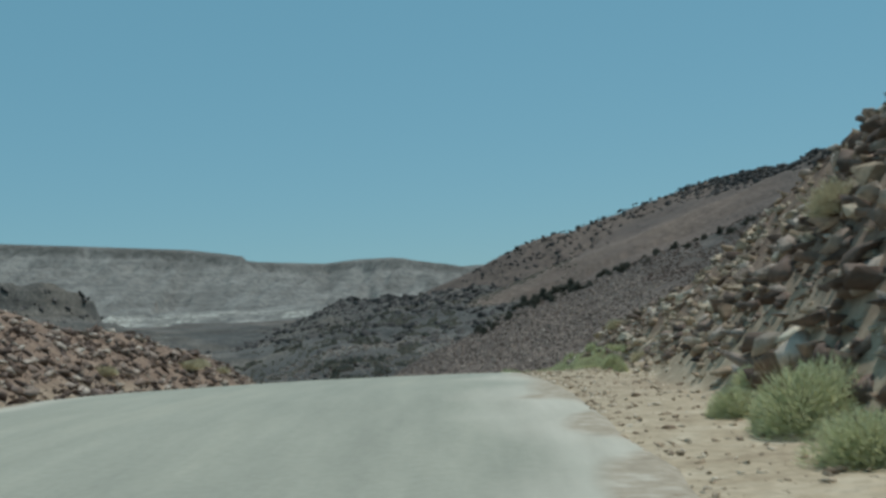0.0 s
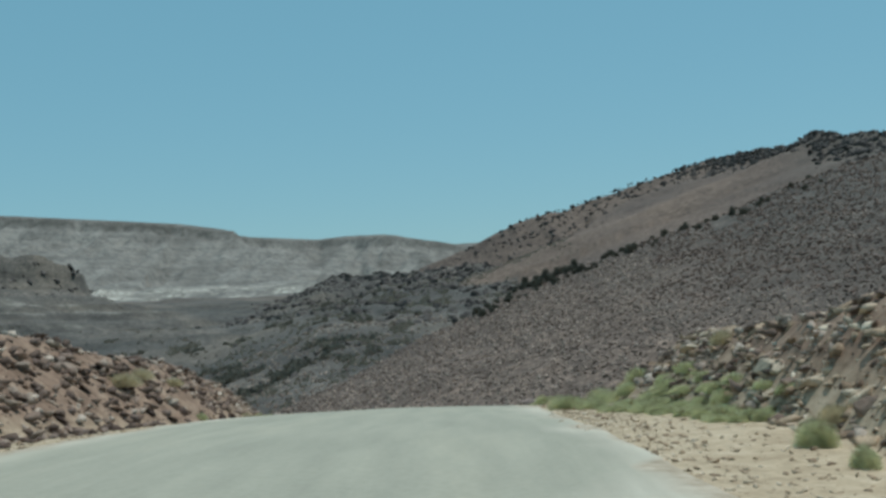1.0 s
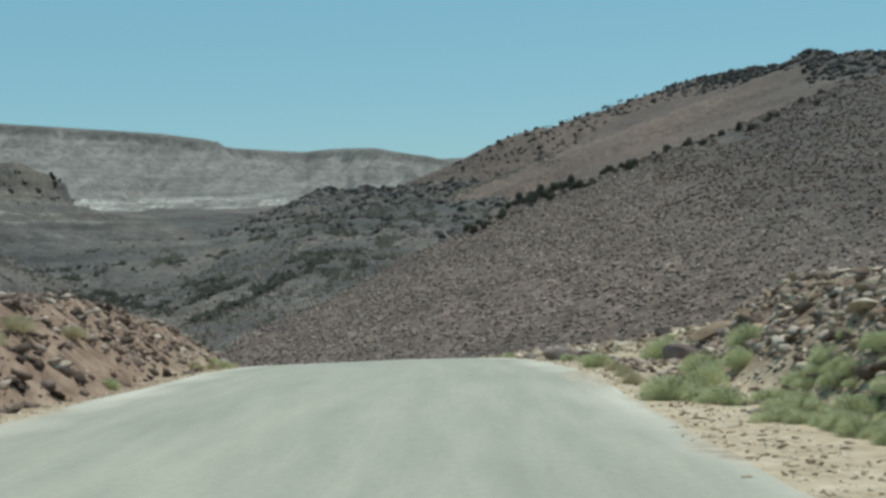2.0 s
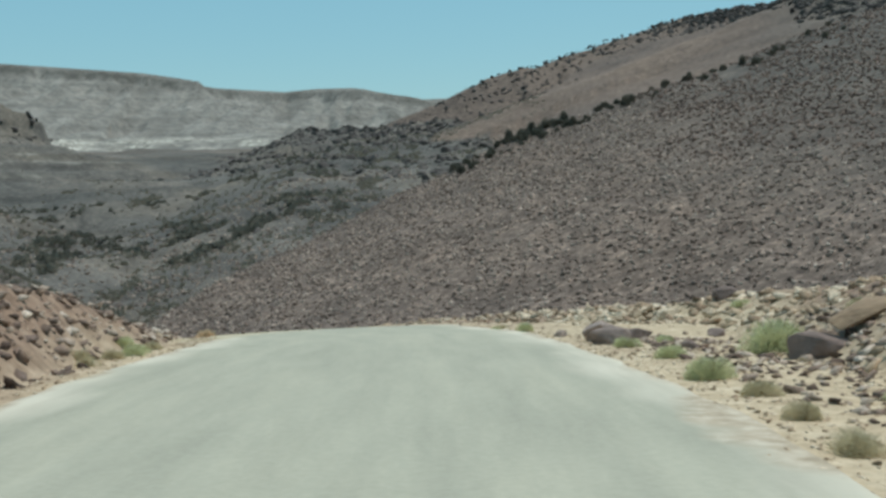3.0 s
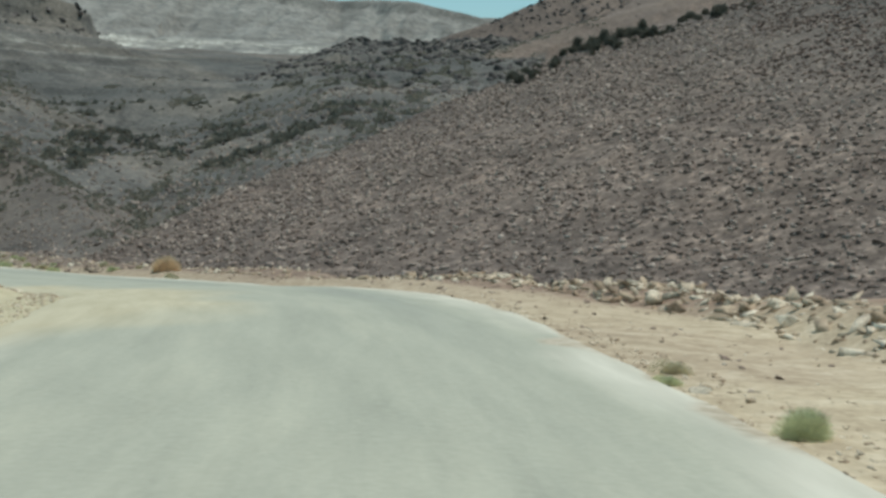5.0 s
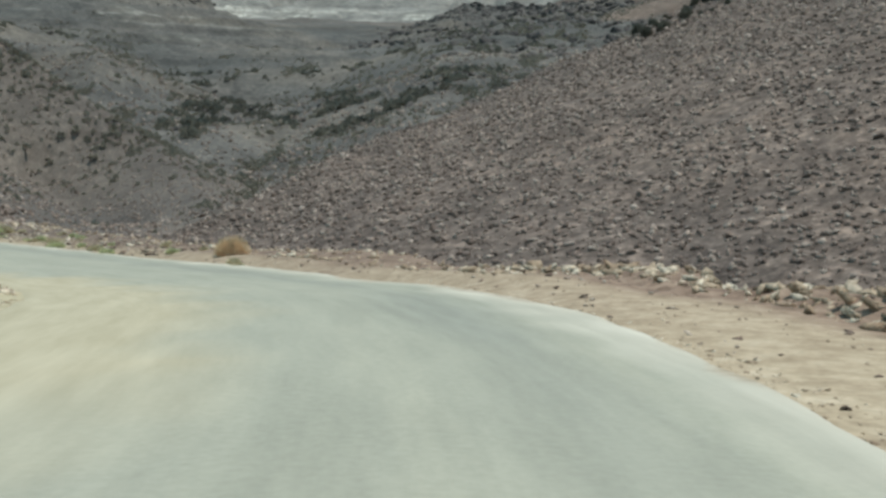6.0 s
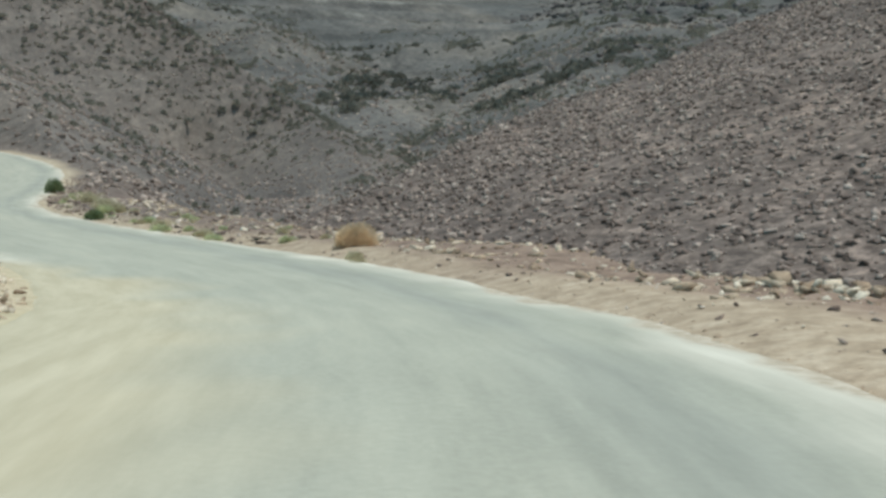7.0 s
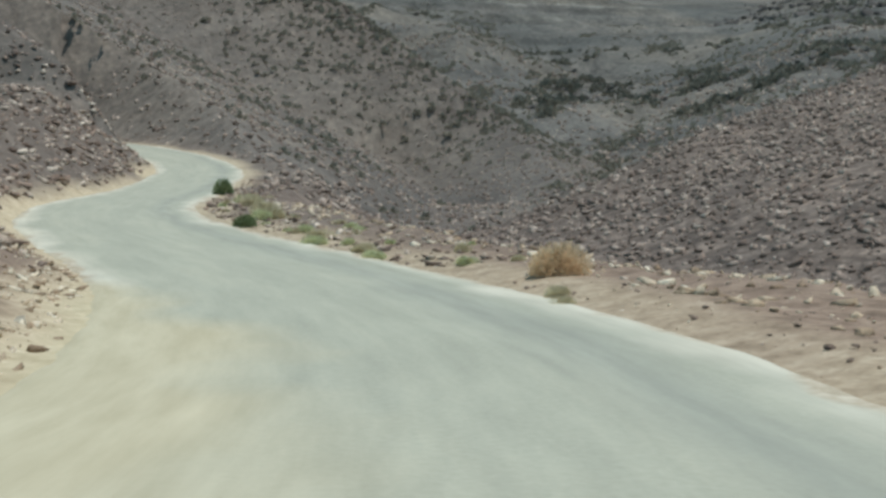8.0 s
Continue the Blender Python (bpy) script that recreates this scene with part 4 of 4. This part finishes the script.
lay("boulder", pale_boulders, np.array([3.72, 2.75, 4.0, 3.97, 4.3, 3.4, 2.4, 1.3]), np.array([57.6, 57.2, 61.0, 63.5, 55.4, 60.2, 65.4, 69.0]),
    np.array([0.58, 0.3, 0.48, 0.5, 0.42, 0.4, 0.38, 0.45]), 46, "tan block of stone resting on the sandy verge", "tan stone blocks on the verge")
slab = new("boulder", rock_mesh("boulder", 259, STONE_PALE, 15, 0.4))
slab.matrix_basis = pose(3.45, 43.2, height(3.45, 43.2)[0] + 0.14, 8, -18, 12) @ Matrix.Diagonal((1.3, 0.65, 0.65, 1))
tagged(slab, "long tan slab tilted on the rubble bank", "rock", "pale slabs on the bank")
lay("boulder", pale_rocks, np.array([4.3, 3.85, 4.4, 4.9, 3.3, 0.9, -0.36, 2.9]), np.array([42.6, 41.2, 34.8, 31.6, 33.0, 48.2, 57.4, 25.4]), np.array([0.45, 0.5, 0.6, 0.5, 0.5, 0.24, 0.22, 0.3]), 45,
    "whitish flat slab of rock on the bank", "pale slabs on the bank")

for args in ((-6, 16, 5.5, 13, 6600, 0.05, 0.5, small_bank, STONE_BANK, "bank_rubble", "reddish-brown rubble covering the cut bank"),
             (14, 38, 5.6, 12, 2600, 0.05, 0.34, small_bank, STONE_BANK, "mound_rubble", "brown stones on the earth mound"),
             (14, 38, 5.6, 12, 3300, 0.05, 0.4, small_pale, STONE_PALE, "mound_chips", "pale broken stones heaped on the earth mound"),
             (24, 46, 5.6, 11, 2400, 0.05, 0.32, small_bank, STONE_BANK, "verge_rubble", "loose brown stones on the right verge"),
             (-6, 47, 5.4, 11.5, 4600, 0.05, 0.36, small_pale, STONE_PALE, "bank_chips", "pale broken stones on the low bank"),
             (44, 84, 7.2, 9.0, 1700, 0.1, 0.55, small_pale, STONE_PALE, "pale_rubble", "pale broken stones along the outer edge of the verge"),
             (40, 130, 4.0, 8.5, 900, 0.03, 0.15, small_bank, STONE_BANK, "verge_gravel", "small stones scattered on the sandy verge"),
             (40, 130, 3.6, 8.5, 2600, 0.015, 0.09, small_pale, STONE_PALE, "verge_grit", "pale grit scattered on the sandy verge"),
             (100, 165, 3.6, 6.6, 1700, 0.04, 0.34, small_bank, STONE_BANK, "bend_rubble", "brown stones on the outer shoulder of the bend"),
             (80, 130, 5.4, 9.0, 1100, 0.07, 0.45, small_pale, STONE_PALE, "outer_rubble", "pale stones along the outside of the bend"),
             (4, 37, -11.5, -4.4, 6200, 0.05, 0.38, small_bank, STONE_BANK, "left_rubble", "reddish stones strewn over the earth bank"),
             (6, 46, -6.5, -4.0, 1500, 0.06, 0.36, small_dark, STONE_RED, "left_dark_rubble", "dark broken stones at the foot of the earth bank"),
             (37, 68, -11.5, -4.5, 6000, 0.04, 0.32, small_bank, STONE_BANK, "left_gravel", "small reddish stones in the bare earth bank"),
             (83, 116, -9.5, -3.7, 3400, 0.05, 0.36, small_pale, STONE_PALE, "inner_rubble", "heap of pale stones inside the bend"),
             (30, 50, 4.3, 7.5, 1500, 0.05, 0.24, small_bank, STONE_BANK, "shoulder_stones", "brown stones littering the right shoulder"),
             (2, 46, 3.6, 6.0, 3600, 0.02, 0.13, small_pale, STONE_PALE, "verge_pebbles", "pale pebbles on the gravel verge"),
             (0, 80, 2.95, 4.3, 7000, 0.02, 0.11, small_pale, STONE_PALE, "right_edge_grit", "pale grit along the crumbling road edge"),
             (0, 80, -4.3, -2.95, 7000, 0.02, 0.11, small_pale, STONE_PALE, "left_edge_grit", "pale grit along the crumbling road edge"),
             (102, 190, -34, -4.2, 9000, 0.12, 0.75, small_bank, STONE_BANK, "far_bank_rubble", "brown rocks on the slope above the road")):
    u0, u1, s0, s1, n, low, high, meshes, material, name, label = args
    rng = np.random.default_rng(int(u0 * 7 + n))
    u, s = rng.uniform(u0, u1, n), rng.uniform(s0, s1, n)
    keep = value_noise(u / 0.9, s / 0.9, 13) > -0.8
    x, y = road_to_world(u[keep], s[keep])
    scatter(name, meshes, x, y, sizes(rng, len(x), low, high, 2.6), material, label, "stones", 50 + n)
